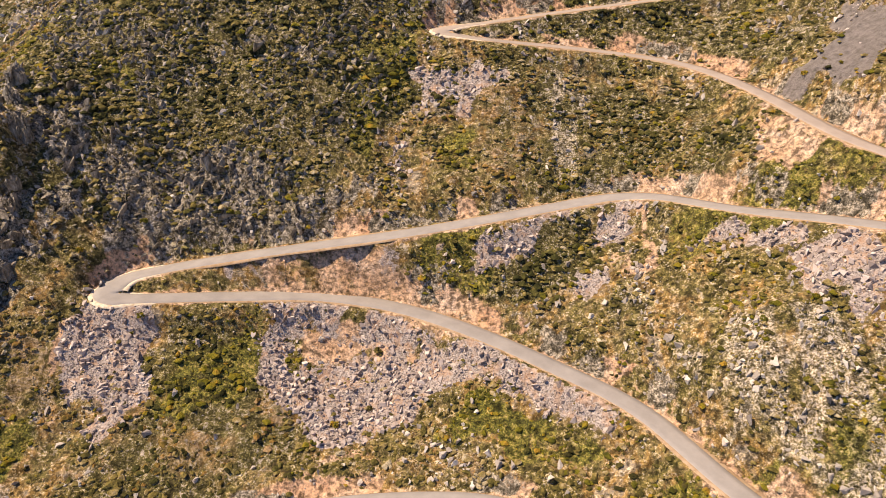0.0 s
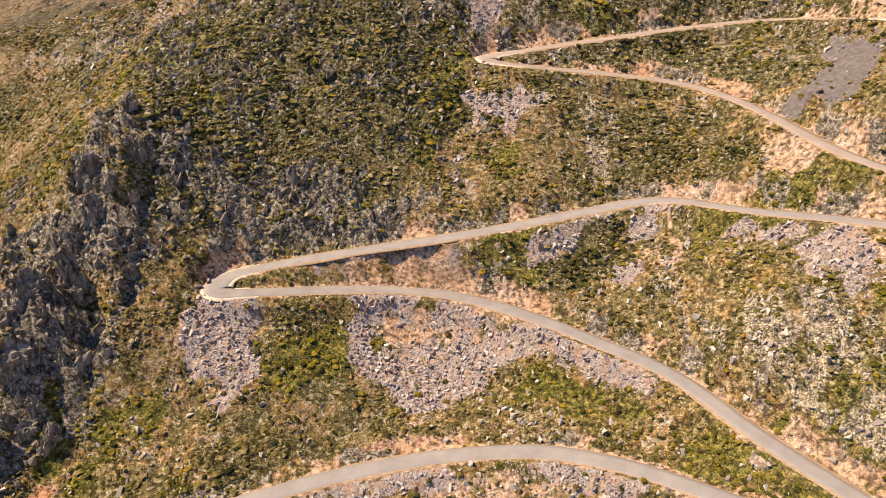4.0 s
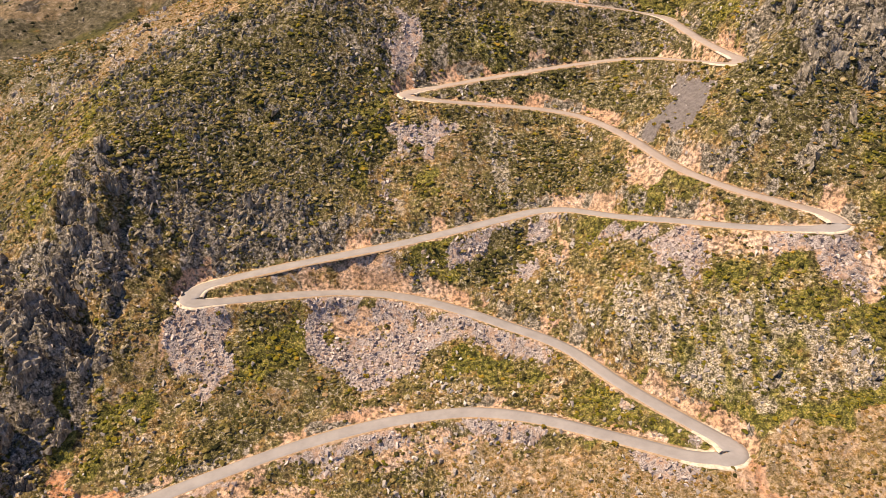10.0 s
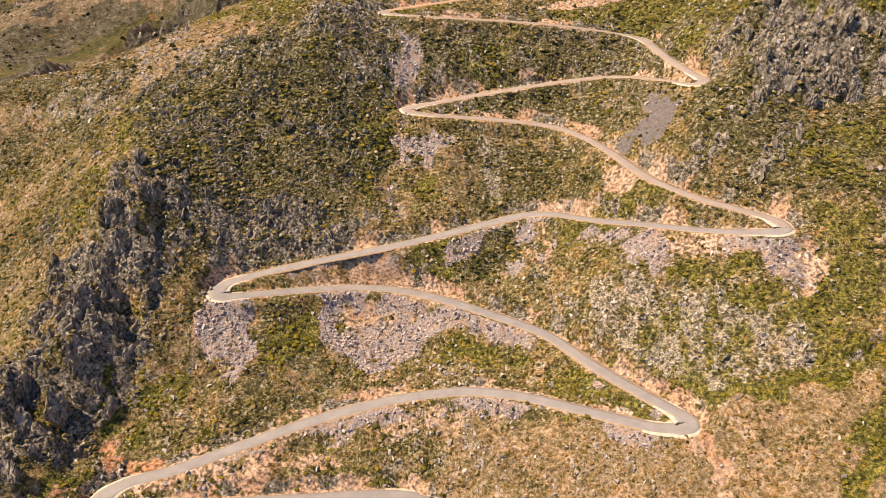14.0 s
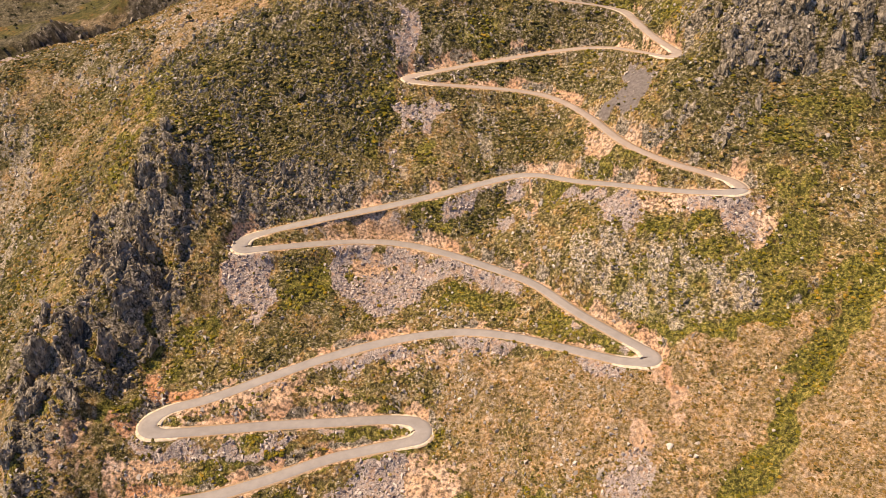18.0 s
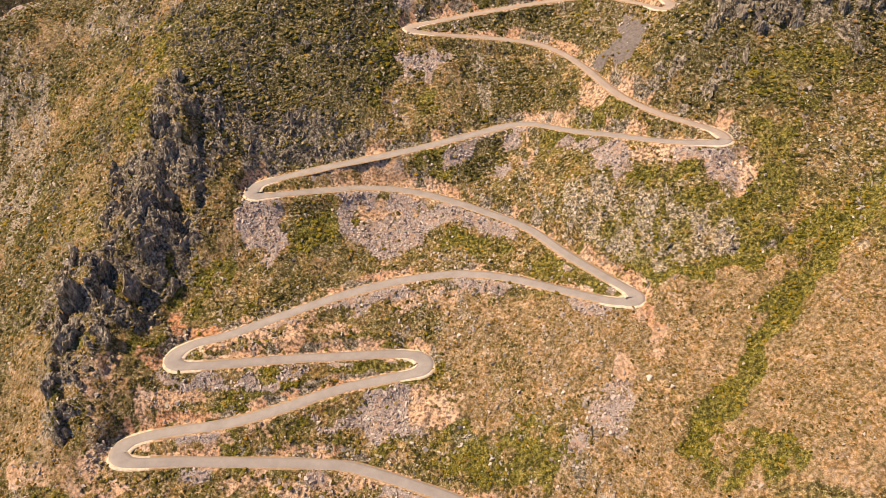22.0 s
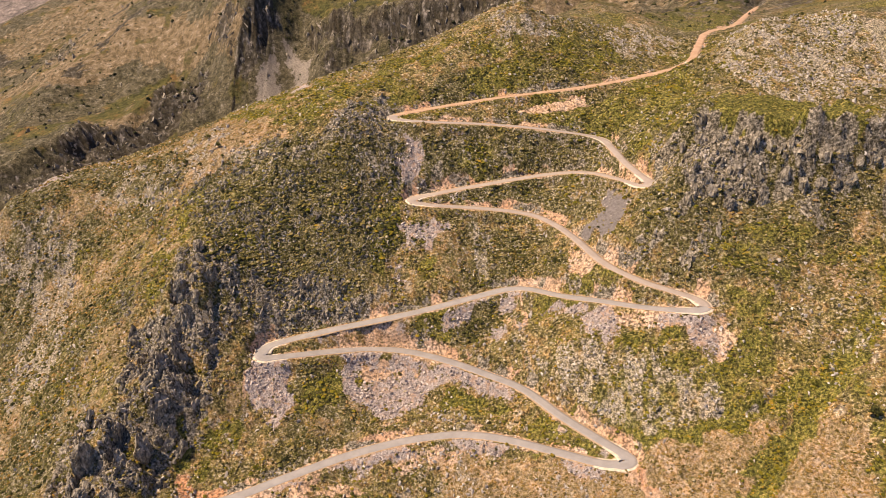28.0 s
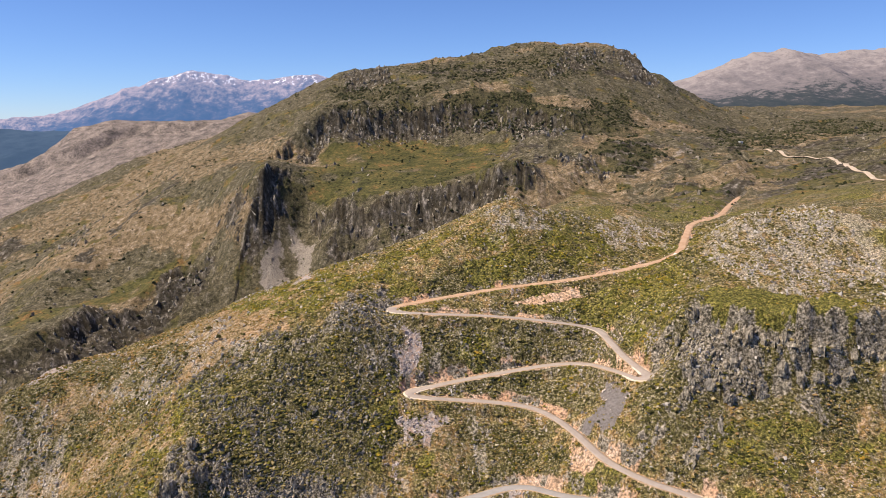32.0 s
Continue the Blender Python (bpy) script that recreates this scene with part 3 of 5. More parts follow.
def sheet(name, verts, faces, mats, smooth_shade=False, values=None, index=None):
    me = bpy.data.meshes.new(name)
    v, f = np.asarray(verts, np.float32), np.asarray(faces, np.int32)
    n, k = f.shape
    me.vertices.add(len(v))
    me.vertices.foreach_set("co", v.ravel())
    me.loops.add(n * k)
    me.loops.foreach_set("vertex_index", f.ravel())
    me.polygons.add(n)
    me.polygons.foreach_set("loop_start", np.arange(0, n * k, k, dtype=np.int32))
    me.polygons.foreach_set("loop_total", np.full(n, k, np.int32))
    me.polygons.foreach_set("use_smooth", np.full(n, bool(smooth_shade)))
    for m in mats:
        me.materials.append(m)
    if index is not None:
        me.polygons.foreach_set("material_index", np.asarray(index, np.int32))
    for key, arr in (values or {}).items():
        a = me.attributes.new(key, "FLOAT", "POINT")
        a.data.foreach_set("value", np.asarray(arr, np.float32).ravel())
    me.update(calc_edges=True)
    return me


def spread(start, stop, rate, first=1.0):
    out, step = [], first
    while start < stop:
        step = max(step, abs(start) * rate)
        start += step
        out.append(start)
    return out


grid_x = np.array(sorted([-v for v in spread(240, 3300, 0.018)] + list(np.arange(-240, 240.5, 1.12)) + spread(240, 3300, 0.018)))
grid_y = np.array(sorted([55 - v for v in spread(0, 420, 0.08)] + list(np.arange(55, 400.5, 1.12)) + spread(400, 3700, 0.0064)))
GX, GY = np.meshgrid(grid_x, grid_y)
GZ = base_height(GX, GY)

# nearness to the road, and the road's height there
road_gap, pull, pulled = np.full(GX.shape, 99.0), np.zeros(GX.shape), np.zeros(GX.shape)
for px, py, pz in main_line:
    i0, i1 = np.searchsorted(grid_x, (px - 11, px + 11))
    j0, j1 = np.searchsorted(grid_y, (py - 11, py + 11))
    d = np.hypot(GX[j0:j1, i0:i1] - px, GY[j0:j1, i0:i1] - py)
    road_gap[j0:j1, i0:i1] = np.minimum(road_gap[j0:j1, i0:i1], d)
    w = 1 / (np.maximum(d - 2.9, 0) + 0.3) ** 2.5
    pull[j0:j1, i0:i1] += w
    pulled[j0:j1, i0:i1] += w * pz
road_z = np.where(pull > 0, pulled / np.maximum(pull, 1e-12), GZ)



def signed_gap(x, y, line):
    """Distance to a line, positive on its left."""
    best, sign = np.full(x.shape, 1e9), np.ones(x.shape)
    for (x0, y0), (x1, y1) in zip(line, line[1:]):
        dx, dy = x1 - x0, y1 - y0
        u = np.clip(((x - x0) * dx + (y - y0) * dy) / (dx * dx + dy * dy), 0, 1)
        d = np.hypot(x - x0 - u * dx, y - y0 - u * dy)
        closer = d < best
        best = np.where(closer, d, best)
        sign = np.where(closer, np.sign(dx * (y - y0) - dy * (x - x0)), sign)
    return best * sign


# ---- zones of the land: outlines x, y, x, y ... with a weight ----
near = 1 - smooth(420, 620, GY)
WARP_X = GX + (fbm(GX, GY, 8, 3, 40) - 0.5) * 12 + (1 - near) * (fbm(GX, GY, 40, 3, 44) - 0.5) * 34
WARP_Y = GY + (fbm(GX, GY, 8, 3, 50) - 0.5) * 12 + (1 - near) * (fbm(GX, GY, 40, 3, 54) - 0.5) * 34
FIELDS = {}


def region(kind, weight, *outline):
    """Adds an outlined patch with an uneven border to a field of that kind."""
    field = FIELDS.setdefault(kind, np.zeros(GX.shape))
    p = np.array(outline, float).reshape(-1, 2)
    far = kind.startswith("far")
    soft, room = (9.0, 45) if far else (1.6, 12)
    i0, i1 = np.searchsorted(grid_x, (p[:, 0].min() - room, p[:, 0].max() + room))
    j0, j1 = np.searchsorted(grid_y, (p[:, 1].min() - room, p[:, 1].max() + room))
    x, y = WARP_X[j0:j1, i0:i1], WARP_Y[j0:j1, i0:i1]
    gap, inside = np.full(x.shape, 1e9), np.zeros(x.shape, bool)
    for (x0, y0), (x1, y1) in zip(p, np.roll(p, -1, 0)):
        dx, dy = x1 - x0, y1 - y0
        u = np.clip(((x - x0) * dx + (y - y0) * dy) / (dx * dx + dy * dy + 1e-9), 0, 1)
        gap = np.minimum(gap, np.hypot(x - x0 - u * dx, y - y0 - u * dy))
        inside ^= ((y0 > y) != (y1 > y)) & (x < x0 + (y - y0) * dx / (dy if abs(dy) > 1e-9 else 1e-9))
    field[j0:j1, i0:i1] = np.maximum(field[j0:j1, i0:i1], weight * smooth(-soft, soft, np.where(inside, gap, -gap)))


# rubble below the hairpins, from the top down
region("scree", 1, -86, 188, -83, 192, -68, 194, -65, 191, -63, 179, -67, 171, -74, 171, -78, 173, -84, 180)
region("scree", 1, -45, 196, -40, 198, -34, 190, -27, 195, -14, 197, -6, 198, 7, 195, 12, 190, 8, 190, -2, 188, -6, 184, -11, 175, -18, 173, -28, 177, -36, 180, -42, 185)
region("scree", 0.8, 1, 213, 10, 216, 24, 221, 40, 220, 39, 217, 33, 213, 30, 219, 20, 216, 14, 211, 2, 210)
region("scree", 0.9, 28, 208, 36, 206, 35, 202, 28, 202)
region("scree", 0.55, -24, 210, -16, 211, 1, 213, -3, 210, -16, 210)
region("scree", 0.9, -22, 256, -9, 259, 3, 257, 5, 253, -3, 245, -20, 244, -18, 251)
region("scree", 0.5, -22, 235, -15, 236, -14, 225, -20, 223)
region("gravel", 1, 85, 256, 88, 250, 88, 232, 82, 225, 75, 229, 71, 240, 76, 242, 83, 243)
region("scree", 0.8, -18, 294, -9, 294, -8, 280, -19, 275)
region("scree", 0.9, 63, 197, 76, 189, 81, 182, 72, 177, 67, 184)
region("scree", 0.8, 104, 172, 112, 173, 113, 163, 106, 158, 105, 164)
region("scree", 0.7, -40, 149, -27, 154, -20, 152, -31, 146, -40, 146)
region("scree", 0.9, -85, 119, -60, 124, -47, 125, -51, 121, -70, 117, -87, 118)
region("scree", 0.9, -46, 106, -29, 116, -8, 121, -9, 113, -3, 104, -16, 103, -29, 108)
region("scree", 0.7, -15, 193, -8, 197, 11, 192, 15, 188, -3, 188)
region("scree", 0.6, 41, 92, 62, 106, 68, 104, 62, 87, 47, 89)
region("scree", 0.6, 47, 160, 59, 152, 69, 141, 64, 141, 49, 155)
region("scree", 0.6, 68, 186, 76, 184, 74, 176, 70, 180)
# bare pink and orange soil
region("soil", 0.9, -41, 200, -14, 203, -6, 198, -21, 196, -31, 193, -39, 198)
region("soil", 0.8, 38, 221, 40, 220, 39, 205, 35, 203, 35, 210)
region("soil", 0.8, -83, 174, -83, 180, -83, 191, -87, 189, -87, 181)
region("soil", 1, 42, 319, 69, 324, 86, 323, 92, 327, 78, 314, 46, 314)
region("soil", 1, 60, 233, 68, 220, 72, 210, 66, 212, 62, 222)
region("soil", 0.9, 56, 245, 61, 239, 61, 235, 57, 242)
region("soil", 0.8, 66, 197, 108, 175, 121, 169, 118, 164, 110, 158, 105, 164, 101, 171, 77, 184)
region("soil", 0.7, 112, 186, 116, 180, 121, 166, 119, 163, 114, 173)
region("soil", 0.95, -113, 112, -102, 118, -87, 117, -87, 113, -101, 110, -113, 108)
region("soil", 0.9, -16, 119, 6, 118, 10, 108, 5, 103, -3, 106, -9, 113)
region("soil", 0.85, -77, 89, -51, 92, -24, 92, -19, 86, -60, 85)
region("soil", 0.8, 74, 132, 82, 128, 83, 112, 76, 110, 74, 121)
region("soil", 0.7, 64, 116, 70, 120, 74, 109, 69, 104, 59, 101)
region("soil", 0.8, -117, 94, -113, 103, -113, 88, -95, 82, -129, 80, -125, 88)
region("soil", 0.6, -22, 153, 6, 158, 29, 152, 24, 150, -13, 150)
region("soil", 0.7, 63, 233, 71, 223, 70, 214, 67, 215, 61, 225)
region("soil", 0.6, -19, 171, -9, 173, -6, 170, -19, 167, -29, 165)
region("soil", 0.6, -27, 154, -10, 160, -3, 157, -24, 150)
region("soil", 0.8, -19, 291, -8, 291, -9, 276, -17, 273)
# red earth in the road cuts
region("red", 1, -105, 139, -88, 146, -88, 139, -104, 136)
region("red", 0.9, -111, 107, -82, 111, -84, 108, -112, 104)
region("red", 0.9, -110, 124, -103, 136, -100, 136, -105, 124)
region("red", 0.8, -57, 214, -41, 216, -47, 214, -58, 212)
region("red", 0.9, 29, 192, 37, 188, 44, 180, 43, 181, 35, 187)
region("red", 0.9, -103, 144, -85, 145, -82, 140, -101, 134)
region("red", 0.7, 76, 141, 81, 128, 82, 118, 78, 118, 75, 133)
region("red", 0.7, -38, 163, -27, 166, -23, 166, -31, 163, -47, 160)
region("red", 0.6, -42, 208, -26, 209, -28, 209, -40, 207)
# dense dark green scrub
region("thicket", 1, 14, 215, 26, 218, 34, 214, 33, 207, 27, 204, 11, 202, 1, 207, 4, 211)
region("thicket", 1, -8, 295, 39, 300, 89, 300, 95, 258, 68, 285, 23, 274, -7, 273, -8, 284)
region("thicket", 0.9, -17, 326, 5, 339, 32, 346, 76, 353, 95, 341, 41, 332, -1, 318)
region("thicket", 0.95, -135, 271, -114, 285, -86, 293, -60, 286, -18, 289, -20, 267, -19, 243, -35, 216, -71, 208, -96, 205, -112, 225)
region("thicket", 0.7, 17, 258, 50, 254, 63, 225, 56, 219, 35, 229, 5, 226, 5, 246)
region("thicket", 0.7, 87, 222, 110, 217, 154, 205, 173, 190, 125, 185, 89, 207)
region("thicket", 0.7, -64, 193, -44, 197, -28, 171, -51, 158, -68, 149, -66, 169)
region("thicket", 0.7, -55, 193, -43, 193, -33, 170, -52, 155, -68, 161, -63, 177)
# green and yellow grass and broom
region("lush", 0.9, 1, 186, 12, 187, 24, 182, 32, 175, 30, 169, 14, 171, 2, 175)
region("lush", 0.9, 5, 106, 26, 107, 45, 93, 41, 85, 13, 90, -9, 97)
region("lush", 1, 84, 143, 110, 139, 130, 140, 127, 137, 110, 136, 85, 138)
region("lush", 1, 167, 159, 161, 142, 142, 131, 131, 126, 119, 114, 107, 107, 104, 110, 127, 130, 151, 150)
region("lush", 0.8, 80, 82, 96, 80, 114, 65, 106, 58, 84, 67)
region("lush", 0.9, -117, 121, -106, 136, -103, 134, -112, 121)
region("lush", 0.8, -106, 163, -86, 176, -81, 159, -102, 144, -109, 151)
region("lush", 0.8, 102, 308, 124, 305, 116, 246, 108, 248, 100, 271)
region("lush", 0.9, 156, 498, 252, 661, 308, 641, 221, 462, 167, 456)
region("lush", 0.9, 18, 381, 46, 365, 38, 352, 21, 355)
region("lush", 0.8, 69, 377, 115, 415, 116, 366, 93, 344, 66, 352)
region("lush", 0.9, -224, 748, -60, 349, -40, 329, -65, 295, -93, 311, -134, 360)
region("lush", 0.8, -192, 268, -159, 261, -135, 210, -188, 246)
region("lush", 0.8, -201, 230, -147, 206, -138, 165, -175, 173, -198, 201)
region("lush", 0.7, -188, 288, -139, 283, -117, 236, -128, 202, -157, 224)
region("lush", 0.6, 115, 203, 154, 205, 190, 198, 171, 185, 125, 186)
region("lush", 0.8, 74, 185, 96, 175, 102, 167, 90, 166, 75, 174)
region("lush", 0.7, 111, 349, 151, 353, 135, 287, 114, 294, 104, 316)
# level meadow above the eastern cliff
region("meadow", 1, 126, 245, 149, 261, 160, 227, 184, 225, 194, 224, 178, 222, 163, 222, 148, 228, 130, 235)
# slopes thick with pale stones
region("stony", 1, 157, 340, 228, 459, 233, 353, 259, 323, 228, 269, 174, 256, 157, 289)
region("stony", 0.9, 31, 377, 81, 692, 72, 395, 77, 376, 46, 365)
region("stony", 0.9, 110, 411, 142, 462, 168, 433, 156, 392, 117, 373)
region("stony", 1, 43, 189, 76, 177, 103, 156, 113, 141, 85, 142, 71, 150, 50, 172)
region("stony", 0.8, -117, 302, -89, 292, -81, 265, -102, 267)
region("stony", 0.7, -233, 279, -207, 289, -196, 269, -202, 249, -220, 251)
region("stony", 0.9, -217, 272, -192, 278, -186, 247, -178, 191, -197, 184, -221, 253)
region("stony", 0.7, -193, 291, -161, 335, -129, 344, -113, 290, -153, 271)
region("stony", 0.8, 28, 257, 14, 255, 10, 235, 18, 229, 31, 237)
# dry tan slope with orange cushions
region("dry", 1, 1, 153, 29, 151, 70, 131, 85, 136, 126, 133, 152, 120, 128, 49, 13, 86, 6, 119)
region("dry", 0.9, -235, 283, -175, 326, -250, 744, -74, 350, -81, 281, -138, 269, -188, 245, -219, 251)
region("dry", 0.7, -440, 660, -146, 307, -121, 221, -143, 203, -183, 149)
# crags and rock ledges
region("rock", 1, -119, 223, -101, 221, -97, 210, -96, 194, -96, 172, -108, 161, -105, 152, -110, 136, -116, 129, -122, 123, -125, 107, -130, 93, -147, 96, -138, 100, -139, 114, -150, 133, -155, 161, -130, 155, -138, 198, -120, 201)
region("rock", 0.75, -118, 225, -88, 225, -37, 226, -20, 221, -37, 217, -77, 209, -97, 201, -111, 209)
region("rock", 0.6, -81, 244, -63, 250, -60, 239, -74, 234)
region("rock", 1, 116, 246, 125, 249, 135, 233, 159, 224, 183, 222, 199, 222, 198, 218, 180, 220, 169, 216, 158, 218, 144, 226, 144, 219, 113, 217, 113, 239)
region("rock", 0.8, -58, 289, -45, 314, -26, 326, -25, 297, -39, 280, -54, 281)
region("rock", 0.7, -81, 280, -63, 280, -54, 285, -54, 281, -70, 272)
region("rock", 0.9, 85, 215, 95, 216, 115, 217, 124, 217, 103, 209, 89, 207)
region("rock", 0.9, 85, 151, 94, 145, 114, 142, 112, 139, 92, 144, 85, 149)
region("rock", 0.9, 71, 149, 83, 141, 82, 138, 72, 147)
region("rock", 0.8, 49, 91, 62, 90, 62, 86, 51, 89)
region("rock", 0.8, -6, 276, 8, 280, 2, 275, -10, 272)
region("rock", 0.8, -80, 206, -57, 213, -53, 212, -77, 206)
region("rock", 0.6, -20, 144, -6, 144, -6, 140, -17, 141)
region("rock", 0.6, -123, 228, -96, 222, -44, 222, -44, 220, -118, 211)
region("rock", 0.5, 103, 203, 126, 212, 134, 202, 113, 193)
# further patches
region("meadow", 1, 133, 269, 153, 272, 176, 260, 201, 247, 183, 223, 162, 224, 145, 232, 130, 239)
region("stony", 0.6, -98, 183, -87, 183, -81, 175, -77, 166, -63, 161, -83, 155)
region("dry", 0.7, -98, 183, -87, 183, -81, 175, -77, 166, -63, 161, -83, 155)
region("soil", 0.8, -122, 186, -111, 178, -106, 167, -110, 162)
region("soil", 0.8, -113, 177, -107, 177, -106, 161, -109, 158)
region("soil", 0.6, -131, 118, -115, 123, -116, 108, -124, 102)
region("thicket", 0.75, -9, 275, 54, 286, 75, 273, 82, 244, 70, 245, 52, 264, 29, 267, 1, 267)
region("thicket", 0.7, 34, 322, 86, 326, 104, 305, 89, 302, 39, 308)
region("dry", 0.6, -133, 118, -111, 124, -113, 112, -118, 97, -130, 93)
region("dry", 0.6, 106, 212, 142, 214, 194, 207, 174, 171, 112, 188)
region("dry", 0.5, -3, 255, 37, 256, 59, 216, 16, 223, -3, 226)
region("thicket", 0.8, 96, 211, 125, 223, 184, 212, 178, 189, 145, 185, 110, 197)
region("thicket", 0.5, -176, 237, -141, 228, -121, 221, -122, 203, -142, 199)
region("dry", 1, -181, 146, -148, 125, -138, 100, -124, 93, -124, 81, -157, 85)
region("dry", 0.7, -70, 171, -37, 181, -28, 169, -51, 162, -68, 161)
region("soil", 0.7, -153, 93, -126, 91, -116, 87, -118, 81, -149, 83)
region("soil", 0.7, -100, 136, -80, 139, -40, 149, -49, 140, -79, 130, -93, 128)
region("soil", 0.6, -107, 122, -96, 121, -60, 126, -81, 118, -96, 118)
region("soil", 0.7, -107, 98, -74, 103, -46, 107, -58, 102, -98, 95)
region("red", 0.6, -72, 112, -34, 122, -17, 124, -38, 118)
region("lush", 0.8, -58, 106, -33, 106, -37, 102, -62, 101)
region("soil", 0.6, -59, 136, -37, 146, -23, 141, -36, 137)
region("stony", 1, 45, 187, 60, 183, 73, 171, 71, 156, 60, 161, 51, 172)
region("rock", 0.6, 52, 176, 56, 179, 59, 176, 58, 171, 53, 172)
region("far_crag", 0.6, 186, 1216, 258, 1408, 378, 1382, 284, 1305)
region("far_dark", 0.6, -213, 1215, -153, 1214, -50, 1154, 25, 1135, -12, 1096, -139, 1092)
region("far_green", 0.5, -746, 2076, -295, 1172, -253, 1212, -258, 1135, -361, 1159)
# cliffs of the far hills
region("far_crag", 1, -212, 989, -195, 1018, -154, 1063, -118, 1065, -98, 1048, -105, 1010, -148, 1019, -180, 998, -191, 964)
region("far_crag", 1, -101, 1070, -47, 1066, 15, 1080, 23, 1039, -29, 1028, -73, 1047, -97, 1014)
region("far_crag", 0.9, 15, 1080, 138, 1055, 185, 1020, 177, 916, 124, 932, 93, 1033, 23, 1037)
region("far_crag", 1, -142, 816, -89, 759, -75, 756, 4, 736, 49, 720, 88, 707, 77, 687, 26, 397, 7, 401, -48, 737, -75, 745, -115, 753)
region("far_crag", 1, -233, 800, -220, 820, -207, 856, -190, 875, -195, 816, -197, 804, -204, 789, -226, 760, -237, 758, -236, 775)
region("far_crag", 0.8, -122, 749, -74, 731, -31, 389, -45, 378, -128, 739)
region("far_crag", 1, -446, 618, -421, 637, -408, 660, -397, 701, -366, 718, -338, 737, -343, 778, -329, 798, -297, 777, -297, 814, -278, 778, -269, 753, -291, 745, -311, 726, -337, 690, -206, 320, -414, 620, -440, 606)
region("far_crag", 0.9, -748, 1135, -688, 1114, -650, 1058, -681, 1016)
region("far_crag", 0.7, -193, 1289, -166, 1327, -75, 1259, -72, 1193, -147, 1167)
region("far_crag", 0.8, 376, 1423, 410, 1375, 428, 1316, 364, 1280, 353, 1372)
region("far_crag", 0.6, 168, 866, 190, 793, 193, 714, 149, 748, 132, 819)
region("far_crag", 0.6, -578, 993, -567, 1063, -482, 902, -505, 884)
# dark evergreen woods of the far hills
region("far_dark", 1, 15, 1082, 53, 1119, 146, 1127, 190, 1052, 196, 979, 127, 952, 93, 1035, 23, 1042)
# shadow at the bowl's corner, painted as a dark wooded patch
region("far_dark", 1, 85, 801, 113, 724, 93, 692, 78, 697)
region("far_dark", 0.8, 211, 857, 285, 942, 311, 848, 252, 764, 207, 720, 196, 785)
region("far_dark", 0.7, -190, 1073, -66, 1077, 6, 1083, 6, 1074, -118, 1058)
region("far_dark", 0.6, 197, 1037, 350, 1223, 295, 980, 205, 987)
region("far_dark", 0.7, -200, 851, -159, 864, -154, 827, -187, 812)
region("far_dark", 0.6, -88, 750, -8, 717, -60, 720, -88, 744)
region("far_dark", 0.5, -55, 1259, 192, 1337, 340, 1366, 299, 1275, 25, 1135)
region("far_dark", 0.5, 417, 1089, 912, 1411, 680, 1024, 393, 871)
# green meadows of the far hills
region("far_green", 1, -178, 893, -179, 993, -64, 1046, 105, 979, 87, 793, 18, 745, -90, 770, -143, 825)
region("far_green", 0.9, -376, 810, -324, 831, -314, 808, -349, 741, -417, 719, -462, 647, -505, 721, -447, 739)
region("far_green", 0.6, -720, 1083, -567, 908, -501, 817, -485, 710, -505, 721)
region("far_green", 0.6, 359, 767, 411, 686, 422, 594, 318, 424, 270, 504)
region("far_green", 0.7, 276, 778, 352, 902, 396, 842, 315, 775)
# tan slopes of the far hills
region("far_brown", 0.9, -481, 791, -520, 898, -477, 966, -352, 923, -250, 844, -233, 801, -249, 772, -282, 814, -393, 855)
region("far_brown", 0.7, -64, 1046, -3, 1024, -10, 875, -46, 869)
region("far_brown", 0.8, 180, 934, 241, 997, 364, 1068, 243, 867, 174, 859)
region("far_brown", 0.7, 323, 742, 407, 742, 389, 678, 314, 641)
region("far_brown", 0.7, -893, 1903, -325, 1096, -224, 1058, -228, 984, -374, 967)
region("far_brown", 0.7, -759, 1154, -582, 1207, -463, 1166, -421, 956, -601, 1074, -720, 1083)
# pale scree and rubble of the far hills
region("far_scree", 1, -206, 776, -198, 793, -187, 785, -100, 392, -209, 758)
region("far_scree", 1, -185, 806, -177, 810, -153, 770, -76, 364, -90, 368, -181, 790)
region("far_scree", 0.8, 289, 821, 350, 913, 348, 886, 212, 710, 198, 705)
region("far_scree", 0.6, -415, 623, -380, 660, -341, 701, -309, 720, -332, 692, -209, 312, -227, 291)
# sunlit west face of the rock fin, lightened with the scree colour
region("far_scree", 0.8, -232, 815, -220, 822, -211, 834, -214, 812, -229, 800, -236, 775, -236, 758, -249, 767, -240, 801)

uneven = 0.1 + 0.9 * smooth(0.44, 0.58, fbm(GX, GY, 16, 2, 33))
for line, high, sharp, reach in NEAR_CLIFFS + FAR_CLIFFS:
    gap = signed_gap(GX, GY, line) + (fbm(GX, GY, sharp * 4, 3, 23) - 0.5) * sharp * 4
    GZ = GZ + (0.5 + 0.5 * uneven if sharp < 3 else 1) * high / 2 * (2 * smooth(-sharp, sharp, gap) - 1) * np.exp(-(gap / reach) ** 2)
for line, high, sharp, reach in SPUR_WALLS + LEDGES:
    gap = signed_gap(GX, GY, line) + (fbm(GX, GY, 7, 3, 29) - 0.5) * 7
    GZ = GZ + uneven * high / 2 * (2 * smooth(-sharp, sharp, gap) - 1) * np.exp(-(gap / reach) ** 2) * smooth(5, 12, road_gap)
GZ = GZ - 2.6 * np.exp(-(signed_gap(GX, GY, GULLY) / 4.5) ** 2) * smooth(8, 14, road_gap)
GZ = GZ + 5 * np.exp(-np.abs(signed_gap(GX, GY, FIN) + (fbm(GX, GY, 14, 3, 27) - 0.5) * 8) / 5)

